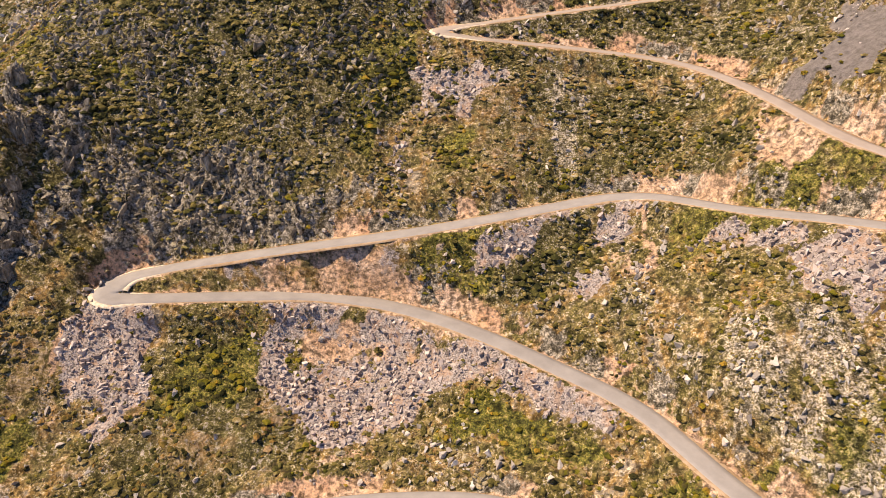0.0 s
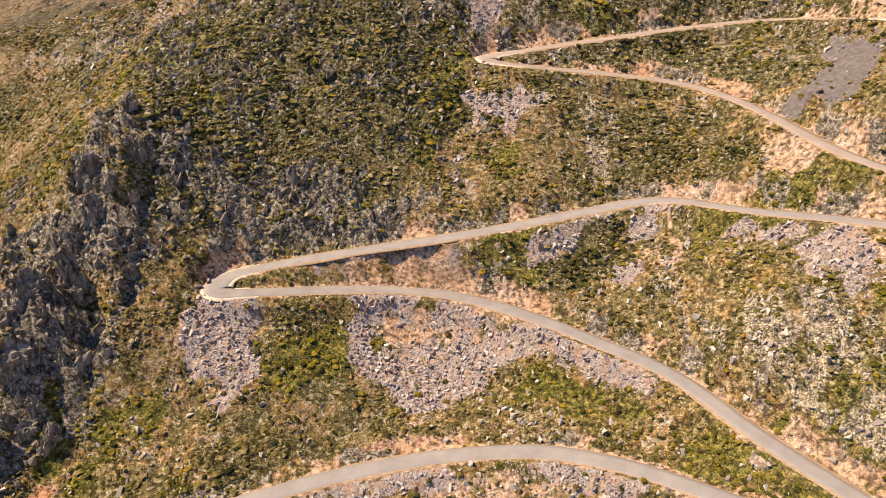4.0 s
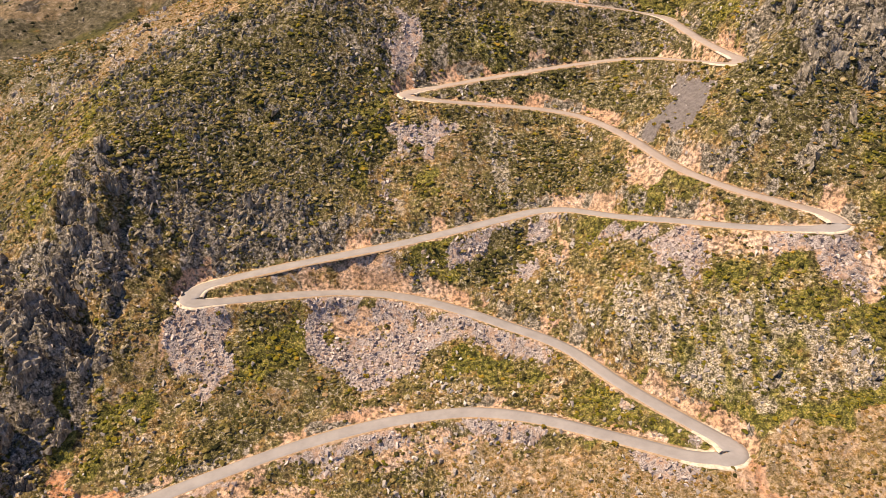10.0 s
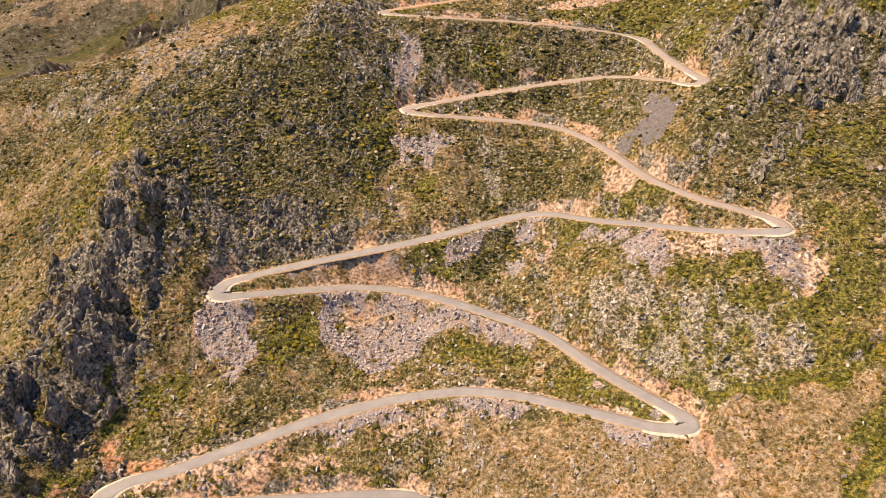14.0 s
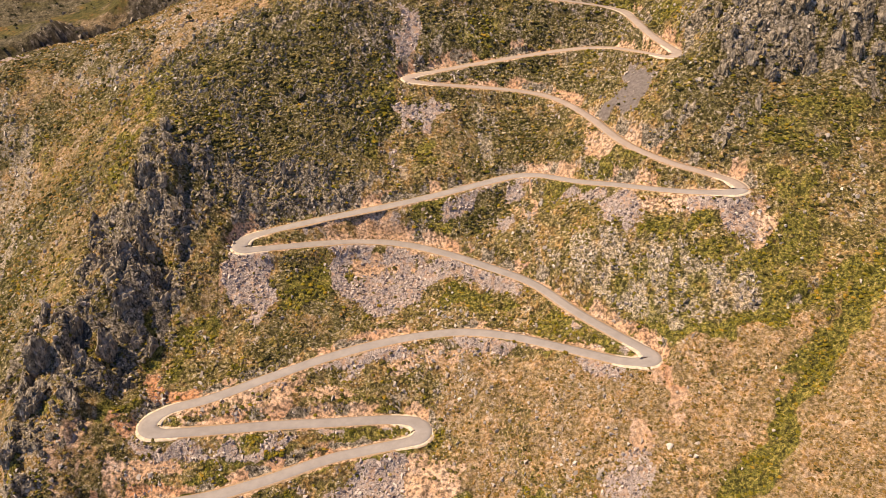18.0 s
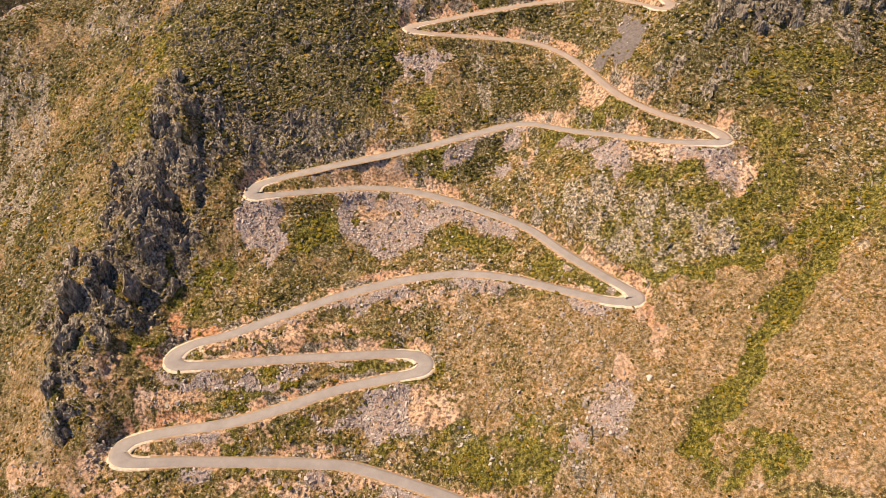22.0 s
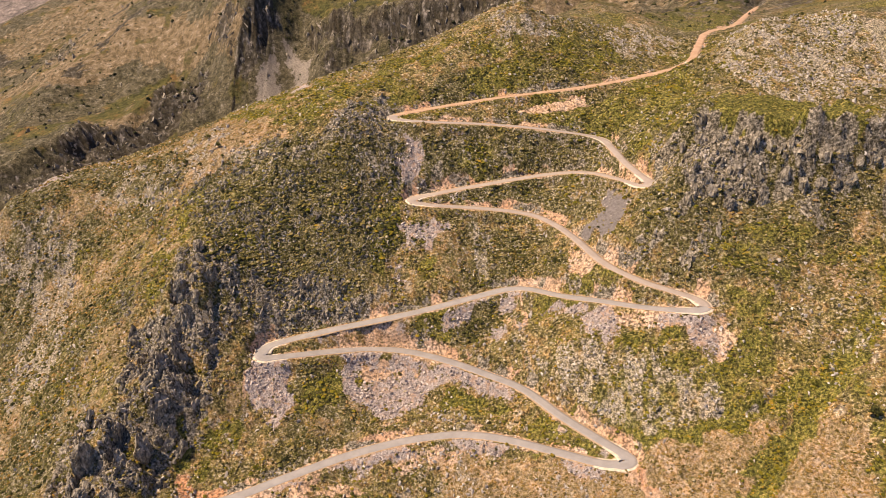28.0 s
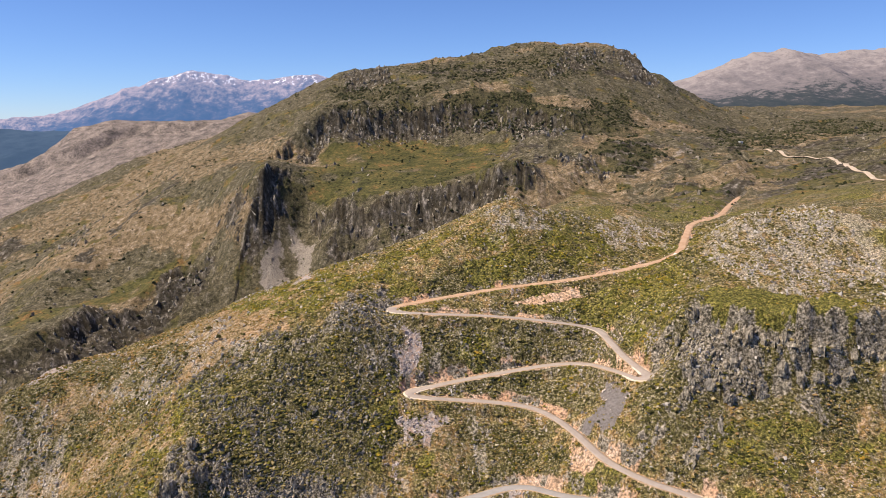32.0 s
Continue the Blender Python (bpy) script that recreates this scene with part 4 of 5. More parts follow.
gy_slope, gx_slope = np.gradient(GZ, grid_y, grid_x)
steep = np.hypot(gx_slope, gy_slope)
rock_zone = FIELDS["rock"] * (1 - 0.6 * (1 - smooth(105, 128, GY)) * (1 - smooth(-95, -85, GX)))
spur = rock_zone * (1 - smooth(-104, -94, GX)) * (1 - smooth(225, 240, GY))
cliff_zone = rock_zone * smooth(104, 112, GX) * smooth(205, 212, GY)
crag = rock_zone * smooth(0.4, 0.52, fbm(GX, GY, 8, 3, 17) + 0.08 * spur + 0.12 * cliff_zone)
far_crag = np.maximum(FIELDS["far_crag"], 0.7 * smooth(1.7, 2.3, steep) * (1 - near))
away = smooth(2.6, 6.5, road_gap)
GZ = GZ + away * near * ((fbm(GX, GY, 22, 3, 3) - 0.5) * 3.4 + (fbm(GX, GY, 5.5, 3, 7) - 0.5) * 2.6 + (ridged(GX, GY, 3.2, 2, 9) - 0.6) * 1.1)
GZ = GZ + away * (spur * ((ridged(GX * 1.4, GY, 15, 3, 21) - 0.7) * 6 + (fbm(GX, GY, 11, 2, 24) - 0.5) * 5) + cliff_zone * (ridged(GX * 1.3, GY, 13, 3, 22) - 0.65) * 4 + crag * (ridged(GX * 1.6, GY * 0.8, 6, 3, 25) - 0.55) * 5)
calm = 1 - 0.8 * FIELDS["far_green"]
GZ = GZ + (1 - near) * calm * ((fbm(GX, GY, 120, 6, 31) - 0.5) * 20 + (ridged(GX, GY, 45, 5, 35) - 0.5) * 12 + (ridged(GX * 0.8, GY, 110, 4, 37) - 0.55) * 12)
hummock = (1 - near) * smooth(40, 120, GX) * (1 - smooth(900, 1100, GY)) * smooth(0.5, 0.75, ridged(GX, GY, 95, 3, 38))
GZ = GZ + hummock * 7 * calm + far_crag * (1 - near) * ((ridged(GX * 1.5, GY, 24, 4, 41) - 0.6) * 20)
bench = 1 - smooth(2.9, 7.0, road_gap + (fbm(GX, GY, 4, 2, 61) - 0.5) * 1.5)
drop = GZ - road_z
GZ = GZ * (1 - bench) + (road_z - 0.14) * bench

# zones
patch = fbm(GX, GY, 9, 3, 71)
holes = smooth(0.34, 0.5, fbm(GX, GY, 6, 3, 75))
scree = FIELDS["scree"] * (0.7 + 0.3 * holes)
fill = smooth(2.4, 3.4, road_gap) * (1 - smooth(5.5, 10, road_gap)) * smooth(0.3, 1.2, -drop) * smooth(0.5, 0.62, fbm(GX, GY, 14, 2, 77))
cut = smooth(2.4, 3.2, road_gap) * (1 - smooth(4.5, 8.5, road_gap)) * smooth(0.2, 1.0, drop)
scree = np.maximum.reduce([scree, (0.75 - 0.45 * smooth(225, 240, GY)) * fill, FIELDS["gravel"], FIELDS["far_scree"]])
soil = np.maximum.reduce([FIELDS["soil"] * (0.65 + 0.35 * smooth(0.38, 0.52, fbm(GX, GY, 5, 3, 79))), 0.75 * cut * smooth(0.42, 0.56, fbm(GX, GY, 13, 3, 81)), 0.6 * (1 - smooth(2.8, 3.8, road_gap + 3 * (patch - 0.5)))])
rocky = np.maximum.reduce([crag, 0.75 * hummock * smooth(0.45, 0.6, fbm(GX, GY, 22, 3, 84)), far_crag * 0.9, 0.8 * strips(GX, GY, FAR_LEDGE, 40) * (1 - near) * smooth(0.4, 0.55, fbm(GX, GY, 25, 3, 82)), 0.8 * cut * smooth(0.52, 0.6, fbm(GX, GY, 7, 2, 83)), smooth(0.95, 1.25, steep) * near * away * smooth(0.45, 0.6, patch)])
lush = np.maximum(FIELDS["lush"] * (0.4 + 0.6 * smooth(0.36, 0.55, fbm(GX, GY, 5, 3, 85))), FIELDS["far_green"] * (0.6 + 0.4 * smooth(0.35, 0.55, fbm(GX, GY, 40, 3, 86))))
lush = np.maximum(lush, smooth(0.6, 0.7, fbm(GX, GY, 26, 2, 89)) * 0.6 * (1 - FIELDS["dry"]))
for line, wide in ((GULLY, 5.0), (RILL, 3.2)):
    lush = np.maximum(lush, 1.3 * np.exp(-(signed_gap(WARP_X, WARP_Y, line) / wide) ** 2) * near)
meadow_field = FIELDS["meadow"]
lush = np.maximum(lush, 1.6 * meadow_field)
red = np.maximum(FIELDS["red"], 0.4 * cut * smooth(0.5, 0.62, fbm(GX, GY, 15, 2, 88)))
soil = np.maximum(soil, red * (0.4 + 0.6 * smooth(0.35, 0.5, fbm(GX, GY, 3, 2, 87))))
streak = fbm(GX * 1.8, GY * 0.7, 6, 3, 97)
stony = np.maximum(FIELDS["stony"], 0.5 * smooth(0.45, 0.65, fbm(GX, GY, 40, 3, 91))) * (0.45 + 0.55 * smooth(0.4, 0.56, streak))
back = (1 - smooth(-152, -124, GX)) * near
lush = lush * (1 - 0.45 * back)
dry = FIELDS["dry"] * (1 - 0.8 * np.clip(lush, 0, 1)) * (0.55 + 0.45 * smooth(0.36, 0.54, fbm(GX, GY, 24, 3, 94)))
dry = np.maximum(dry, 0.75 * back * smooth(0.3, 0.5, fbm(GX, GY, 18, 3, 157)))
dry = np.maximum(dry * near, (1 - near) * np.maximum(0.9 * FIELDS["far_brown"], 0.7 * smooth(0.52, 0.64, fbm(GX, GY, 120, 4, 93))))
thicket = np.maximum(FIELDS["thicket"], 0.45 * smooth(205, 260, GY) * smooth(-130, -60, GX) * near * (0.35 + 0.65 * smooth(0.4, 0.6, fbm(GX, GY, 30, 3, 95))))

thicket = thicket * (0.6 + 0.4 * smooth(0.36, 0.56, fbm(GX, GY, 12, 3, 155)))
thicket = np.maximum.reduce([thicket, back * (0.4 + 0.5 * smooth(0.4, 0.62, fbm(GX, GY, 22, 3, 151))), 0.7 * near * smooth(150, 215, GY) * smooth(45, 100, GX) * (0.4 + 0.6 * smooth(0.36, 0.6, fbm(GX, GY, 20, 3, 153))) * (1 - FIELDS["stony"]), FIELDS["far_dark"] * (1 - near)])

thicket = thicket * (1 - meadow_field)
stony = stony * (1 - meadow_field)
idx = np.arange(GX.size).reshape(GX.shape)
quads = np.stack([idx[:-1, :-1], idx[:-1, 1:], idx[1:, 1:], idx[1:, :-1]], -1).reshape(-1, 4)
ground = new("ground", sheet("ground", np.stack([GX, GY, GZ], -1).reshape(-1, 3), quads, [hill_mat], True,
                             {"scree": scree, "gravel": FIELDS["gravel"], "soil": soil, "rock": rocky, "lush": lush, "stony": stony, "dry": dry, "heath": 1 - near, "far_haze": smooth(1500, 1750, GY) * (1 - smooth(-500, -200, GX)), "red": red, "thicket": thicket}))
tagged(ground, "dry rocky mountainside with scrub, scree and bare orange soil", "hillside", kind="structure")


def sample(field, x, y):
    """A field of the grid at scattered places."""
    i = np.clip(np.searchsorted(grid_x, x) - 1, 0, len(grid_x) - 2)
    j = np.clip(np.searchsorted(grid_y, y) - 1, 0, len(grid_y) - 2)
    u = (x - grid_x[i]) / (grid_x[i + 1] - grid_x[i])
    v = (y - grid_y[j]) / (grid_y[j + 1] - grid_y[j])
    return (field[j, i] * (1 - u) + field[j, i + 1] * u) * (1 - v) + (field[j + 1, i] * (1 - u) + field[j + 1, i + 1] * u) * v


# ---- road ----
def ribbon(line, offsets, heights, widen=None):
    """A strip of quads along a line, with a profile across it."""
    t = np.gradient(line[:, :2], axis=0)
    t /= np.linalg.norm(t, axis=1)[:, None] + 1e-9
    side = np.stack([t[:, 1], -t[:, 0]], 1)
    rows = []
    for o, h in zip(offsets, heights):
        off = o if widen is None else o * widen
        rows.append(np.c_[line[:, :2] + side * np.broadcast_to(np.reshape(off, (-1, 1)), (len(line), 1)), line[:, 2] + h])
    v = np.stack(rows, 1)
    n, k = v.shape[:2]
    ids = np.arange(n * k).reshape(n, k)
    f = np.stack([ids[:-1, :-1], ids[:-1, 1:], ids[1:, 1:], ids[1:, :-1]], -1).reshape(-1, 4)[:, ::-1]
    return v.reshape(-1, 3), f, k


def road_piece(name, line, mat, label, half=2.25, verge=True):
    t = np.gradient(line[:, :2], axis=0)
    turn = np.abs(np.gradient(np.unwrap(np.arctan2(t[:, 1], t[:, 0]))))
    turn = np.convolve(turn, np.ones(9) / 9, "same")
    widen = 1 + 0.38 * smooth(0.05, 0.2, turn)
    bend = np.convolve(np.gradient(np.unwrap(np.arctan2(t[:, 1], t[:, 0]))), np.ones(9) / 9, "same")
    room = 0.8 / np.maximum(np.abs(bend), 1e-3)
    offs = [-half - 0.15, -half, -half * 0.5, 0, half * 0.5, half, half + 0.15]
    v, f, k = ribbon(line, offs, [-0.45, 0.0, 0.03, 0.05, 0.03, 0.0, -0.45], widen)
    tight = np.minimum(1, (room / (half * widen)))[:, None]
    v = v.reshape(len(line), k, 3)
    mid_v = v[:, 3:4, :2].copy()
    inner = np.where(bend > 0, -1, 1)[:, None] * np.array(offs)[None] > 0
    v[..., :2] = np.where(inner[..., None], mid_v + (v[..., :2] - mid_v) * tight[..., None], v[..., :2])
    v = v.reshape(-1, 3)
    edge_value = np.tile([1.0, 0.75, 0.1, 0.0, 0.1, 0.75, 1.0], len(line))
    ob = new(name, sheet(name, v, f, [mat], True, {"verge": edge_value}))
    tagged(ob, label, "road", kind="structure")
    if verge:
        approach = smooth(0.02, 0.07, np.convolve(turn, np.ones(21) / 21, "same"))
        wob = 0.05 + 0.5 * smooth(0.4, 0.7, fbm(line[:, 0], line[:, 1], 14, 2, 95)) + 1.1 * smooth(0.05, 0.16, turn)
        for sgn in (-1, 1):
            a = np.where(bend * sgn < 0, np.minimum(half * widen, room), half * widen)
            strip = np.where(bend * sgn < 0, np.minimum(wob * 1.4, np.maximum(room * 1.22 - a, 0.05)), np.minimum(wob, 0.3 + 0.5 * fbm(line[:, 0], line[:, 1], 5, 2, 99)) + 0.5 * approach)
            strip = np.convolve(np.pad(strip, 4, "edge"), np.ones(9) / 9, "valid")
            tt = t / (np.linalg.norm(t, axis=1)[:, None] + 1e-9)
            side = np.stack([tt[:, 1], -tt[:, 0]], 1) * sgn
            prof = []
            for off, h in ((a + 0.02, 0.012), (a + strip, 0.02), (a + strip + 0.15, -0.4)):
                prof.append(np.c_[line[:, :2] + side * off[:, None], line[:, 2] + h])
            vv = np.stack(prof, 1)
            ids = np.arange(vv.shape[0] * 3).reshape(-1, 3)
            ff = np.stack([ids[:-1, :-1], ids[:-1, 1:], ids[1:, 1:], ids[1:, :-1]], -1).reshape(-1, 4)
            ff = ff if sgn < 0 else ff[:, ::-1]
            tagged(new("road_verge", sheet("road_verge", vv.reshape(-1, 3), ff, [verge_mat], True, {"pale": np.repeat(np.maximum(smooth(0.03, 0.1, turn), approach), 3)})), "pale gravel verge along the road", "verge", kind="structure")
    return ob


def nearest(p):
    return int(np.argmin(((main_line - np.array(p)) ** 2).sum(1)))


cut_a, cut_b = nearest(LEG_A[0]), nearest(LEG_E1[0])
road_piece("dirt_track", main_line[:cut_a + 1], dirt_mat, "orange dirt track climbing over the saddle", 2.3, False)
road_piece("upper_road", main_line[cut_a:cut_b + 1], pale_mat, "dusty pale asphalt road with hairpin bends", 2.1)
road_piece("road", main_line[cut_b:], asphalt_mat, "worn grey asphalt road winding down in hairpin bends", 2.25)
far_line = glide([(416, 846, 0), (413, 785, 0), (422, 735, 0), (430, 691, 0), (413, 627, 0), (402, 577, 0), (398, 545, 0)], 4.0, 2)
far_line[:, 2] = sample(GZ, far_line[:, 0], far_line[:, 1]) + 0.5
road_piece("far_track", far_line, track_mat, "pale dirt track on a far hillside", 2.6, False)

# ---- mountains on the horizon ----
def range_of(name, crest, foot_z, depth, seed, mats, label, index_rule):
    c = np.array(crest, float)
    xs = np.arange(c[0, 0], c[-1, 0], 16.0)
    vs = np.linspace(0, 1, 46)
    X, V = np.meshgrid(xs, vs)
    Y = np.interp(X, c[:, 0], c[:, 1]) - depth * (1 - V)
    crest_z = np.interp(X, c[:, 0], c[:, 2])
    Z = foot_z + (crest_z - foot_z) * V ** 1.25
    Z = Z + (ridged(X, Y, 300, 5, seed) - 0.55) * 80 * np.clip(V * (1.25 - V) * 2, 0, 1) + (ridged(X, Y, 70, 3, seed + 9) - 0.5) * 14 * V
    ids = np.arange(X.size).reshape(X.shape)
    f = np.stack([ids[:-1, :-1], ids[:-1, 1:], ids[1:, 1:], ids[1:, :-1]], -1).reshape(-1, 4)
    me = sheet(name, np.stack([X, Y, Z], -1).reshape(-1, 3), f, mats, True, {"rise": V, "patch": index_rule(X, Y, Z, V)})
    return tagged(new(name, me), label, "mountains", kind="structure")


# distance haze is painted in: bluish base colours and an even emission
def backdrop_material(name, stops, haze_glow, snow):
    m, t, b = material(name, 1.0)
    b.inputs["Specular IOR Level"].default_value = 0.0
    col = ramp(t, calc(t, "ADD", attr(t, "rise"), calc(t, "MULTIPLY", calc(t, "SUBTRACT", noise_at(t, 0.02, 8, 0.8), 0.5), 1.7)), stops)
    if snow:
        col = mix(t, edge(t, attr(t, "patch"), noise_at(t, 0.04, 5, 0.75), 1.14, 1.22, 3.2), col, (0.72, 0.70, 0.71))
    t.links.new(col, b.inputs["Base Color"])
    b.inputs["Emission Color"].default_value = (*haze_glow, 1)
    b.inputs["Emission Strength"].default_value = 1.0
    return m


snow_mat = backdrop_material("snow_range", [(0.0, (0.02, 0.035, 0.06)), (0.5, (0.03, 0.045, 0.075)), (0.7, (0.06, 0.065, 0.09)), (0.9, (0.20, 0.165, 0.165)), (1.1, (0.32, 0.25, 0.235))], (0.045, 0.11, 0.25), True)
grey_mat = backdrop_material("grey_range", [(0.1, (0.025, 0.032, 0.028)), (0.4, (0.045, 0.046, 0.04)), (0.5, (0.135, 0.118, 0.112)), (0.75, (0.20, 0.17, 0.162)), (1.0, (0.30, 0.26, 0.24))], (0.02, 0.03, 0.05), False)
range_of("backdrop_snow_range", [(-3300, 3750, 230), *SNOW[:10], (0, 3966, 330)], 70, 560, 3, [snow_mat], "distant mountain range with snow on its crest, blue haze painted on",
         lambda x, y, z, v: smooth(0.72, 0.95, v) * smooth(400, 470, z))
# the plain's dark blue is haze put into colour and emission
plain_mat = backdrop_material("hazy_plain", [(0.0, (0.03, 0.045, 0.05)), (0.5, (0.035, 0.05, 0.065)), (1.0, (0.05, 0.07, 0.09))], (0.02, 0.05, 0.11), False)
range_of("backdrop_hazy_plain", [(-3300, 3300, 235), (-2300, 3300, 222), (-1700, 3300, 215), (-900, 3300, 225)], 60, 1000, 23, [plain_mat], "plain and low hills with dark blue haze painted on", lambda x, y, z, v: v)
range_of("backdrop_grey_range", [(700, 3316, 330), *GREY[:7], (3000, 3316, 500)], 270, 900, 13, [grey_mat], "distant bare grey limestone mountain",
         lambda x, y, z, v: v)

# ---- scrub, stones and rubble strewn over the slopes ----
rng = np.random.default_rng(11)
PHI = (1 + 5 ** 0.5) / 2
ICO = np.array([(-1, PHI, 0), (1, PHI, 0), (-1, -PHI, 0), (1, -PHI, 0), (0, -1, PHI), (0, 1, PHI), (0, -1, -PHI), (0, 1, -PHI), (PHI, 0, -1), (PHI, 0, 1), (-PHI, 0, -1), (-PHI, 0, 1)]) / 1.902
ICO_F = np.array([(0, 11, 5), (0, 5, 1), (0, 1, 7), (0, 7, 10), (0, 10, 11), (1, 5, 9), (5, 11, 4), (11, 10, 2), (10, 7, 6), (7, 1, 8), (3, 9, 4), (3, 4, 2), (3, 2, 6), (3, 6, 8), (3, 8, 9),
                  (4, 9, 5), (2, 4, 11), (6, 2, 10), (8, 6, 7), (9, 8, 1)])


def blocks(n, corners, taper):
    """Angular broken blocks."""
    out = []
    for _ in range(n):
        p = rng.uniform(-1, 1, (corners, 3))
        p /= np.abs(p).max(1)[:, None] ** 0.8
        p[:, :2] *= (1 - taper * (p[:, 2:] + 1) / 2)
        bm = bmesh.new()
        for q in p:
            bm.verts.new(q * 0.85)
        hull = bmesh.ops.convex_hull(bm, input=bm.verts)
        bmesh.ops.delete(bm, geom=[g for g in hull["geom_interior"] if isinstance(g, bmesh.types.BMVert)], context="VERTS")
        bmesh.ops.triangulate(bm, faces=bm.faces)
        bm.verts.index_update()
        out.append((np.array([v.co[:] for v in bm.verts]), np.array([[v.index for v in f.verts] for f in bm.faces])))
        bm.free()
    return out


def domes(n, rings, jitter, squash, sides=5):
    """Open-bottomed uneven domes: rings and a top."""
    out = []
    for _ in range(n):
        v, f = [], []
        for r in range(rings):
            h = r / rings
            for k in range(sides):
                a = 6.2832 / sides * (k + 0.5 * r) + rng.uniform(-0.3, 0.3)
                rad = (1 - h ** 1.8 * 0.6) * rng.uniform(1 - jitter, 1 + jitter)
                v.append((rad * math.cos(a), rad * math.sin(a), h * rng.uniform(0.8, 1.2) - 0.35))
        v.append((rng.uniform(-0.25, 0.25), rng.uniform(-0.25, 0.25), rng.uniform(0.7, 0.95)))
        for r in range(rings - 1):
            for k in range(sides):
                p, q = sides * r + k, sides * r + (k + 1) % sides
                f += [(p, q, p + sides), (q, q + sides, p + sides)]
        top = len(v) - 1
        f += [(sides * (rings - 1) + k, sides * (rings - 1) + (k + 1) % sides, top) for k in range(sides)]
        out.append((np.array(v) * np.array([1, 1, squash]), np.array(f)))
    return out


bush_shapes = domes(18, 2, 0.32, 0.95, 6)
far_shapes = domes(10, 2, 0.35, 0.95, 5)
tuft_shapes = domes(12, 1, 0.4, 0.9)
stone_shapes = blocks(14, 8, 0.2)
crag_shapes = [(v * np.array([1.25, 0.6, 1.0]), f) for v, f in blocks(18, 8, 0.3)]


def strew(name, xyz, size, shapes, mat, label, category, tall=None, sink=0.15, tilt=0.0, turn=None):
    pick = rng.integers(0, len(shapes), len(xyz))
    tall = np.ones(len(xyz)) if tall is None else tall
    vs, fs, base = [], [], 0
    for s, (pv, pf) in enumerate(shapes):
        m = pick == s
        n = int(m.sum())
        if not n:
            continue
        a = rng.uniform(0, 6.283, n) if turn is None else rng.normal(turn, 0.4, n)
        ca, sa = np.cos(a)[:, None], np.sin(a)[:, None]
        st = rng.uniform(0.7, 1.35, (n, 1))
        x, y, z = pv[:, 0] * st, pv[:, 1] / st, pv[:, 2] * tall[m][:, None]
        lean = rng.normal(0, tilt, (n, 2)) if tilt else np.zeros((n, 2))
        v = np.stack([x * ca - y * sa + z * lean[:, :1], x * sa + y * ca + z * lean[:, 1:], z], -1) * size[m][:, None, None]
        v += xyz[m][:, None, :]
        v[..., 2] += (size[m] * (0.45 - sink))[:, None]
        vs.append(v.reshape(-1, 3))
        fs.append((pf[None] + (np.arange(n) * len(pv))[:, None, None]).reshape(-1, 3) + base)
        base += n * len(pv)
    ob = new(name, sheet(name, np.vstack(vs), np.vstack(fs), [mat]))
    return tagged(ob, label, category, kind="stuff")


def places(n, x0, x1, y0, y1, keep):
    """n tries over a rectangle, kept with the chance that keep gives."""
    x, y = rng.uniform(x0, x1, n), rng.uniform(y0, y1, n)
    ok = rng.random(n) < keep(x, y)
    x, y = x[ok], y[ok]
    return x, y, sample(GZ, x, y)


off_road = smooth(3.2, 4.4, road_gap)
bare = np.clip(scree * 0.95 + soil * 1.05, 0, 1)
clump = smooth(0.42, 0.58, fbm(GX, GY, 6, 3, 101))
veg = off_road * (1 - bare) * (1 - 0.95 * meadow_field) * (1 - 0.35 * FIELDS["stony"]) * (1 - 0.3 * crag) * (1 - 0.7 * cliff_zone) * np.maximum.reduce([0.12 + 0.88 * clump, 0.62 * dry * near * smooth(-40, 0, GX), 0.8 * thicket * (0.3 + 0.7 * clump), 0.25 * back])


def cover(names, tries, chance, low, high, shapes):
    x, y, z = places(tries, -235, 238, 62, 440, lambda x, y: chance * sample(veg, x, y))
    size = (low + (high - low) * rng.random(len(x)) ** 2.0) * (1 + 0.45 * sample(thicket, x, y) - 0.25 * sample(dry, x, y))
    parched = rng.random(len(x)) < 0.9 * sample(dry, x, y) * (1 - sample(lush, x, y))
    kind = rng.random(len(x)) + 0.9 * sample(lush, x, y) + 0.8 * (fbm(x, y, 18, 2, 103) - 0.5)
    deep = rng.random(len(x)) < 0.02 + 0.5 * sample(thicket, x, y)
    p = np.c_[x, y, z]
    for name, sel, mat, label in ((names[0], ~deep & ~parched & (kind < 0.92), scrub_mat, "low grey-green thorny scrub scattered over the slopes"),
                                  (names[3], ~deep & parched, cushion_mat, "orange-brown cushions of dry thorny scrub"),
                                  (names[1], ~deep & ~parched & (kind >= 0.92), green_mat, "yellow-green broom bushes among the stones"),
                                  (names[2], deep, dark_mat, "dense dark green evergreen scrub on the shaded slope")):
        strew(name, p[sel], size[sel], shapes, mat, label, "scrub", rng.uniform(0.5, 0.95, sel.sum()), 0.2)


cover(("scrub", "broom", "dark_scrub", "dry_scrub"), 165000, 0.66, 0.34, 0.95, bush_shapes)
cover(("small_scrub", "small_broom", "small_dark_scrub", "small_dry_scrub"), 200000, 0.65, 0.22, 0.5, tuft_shapes)

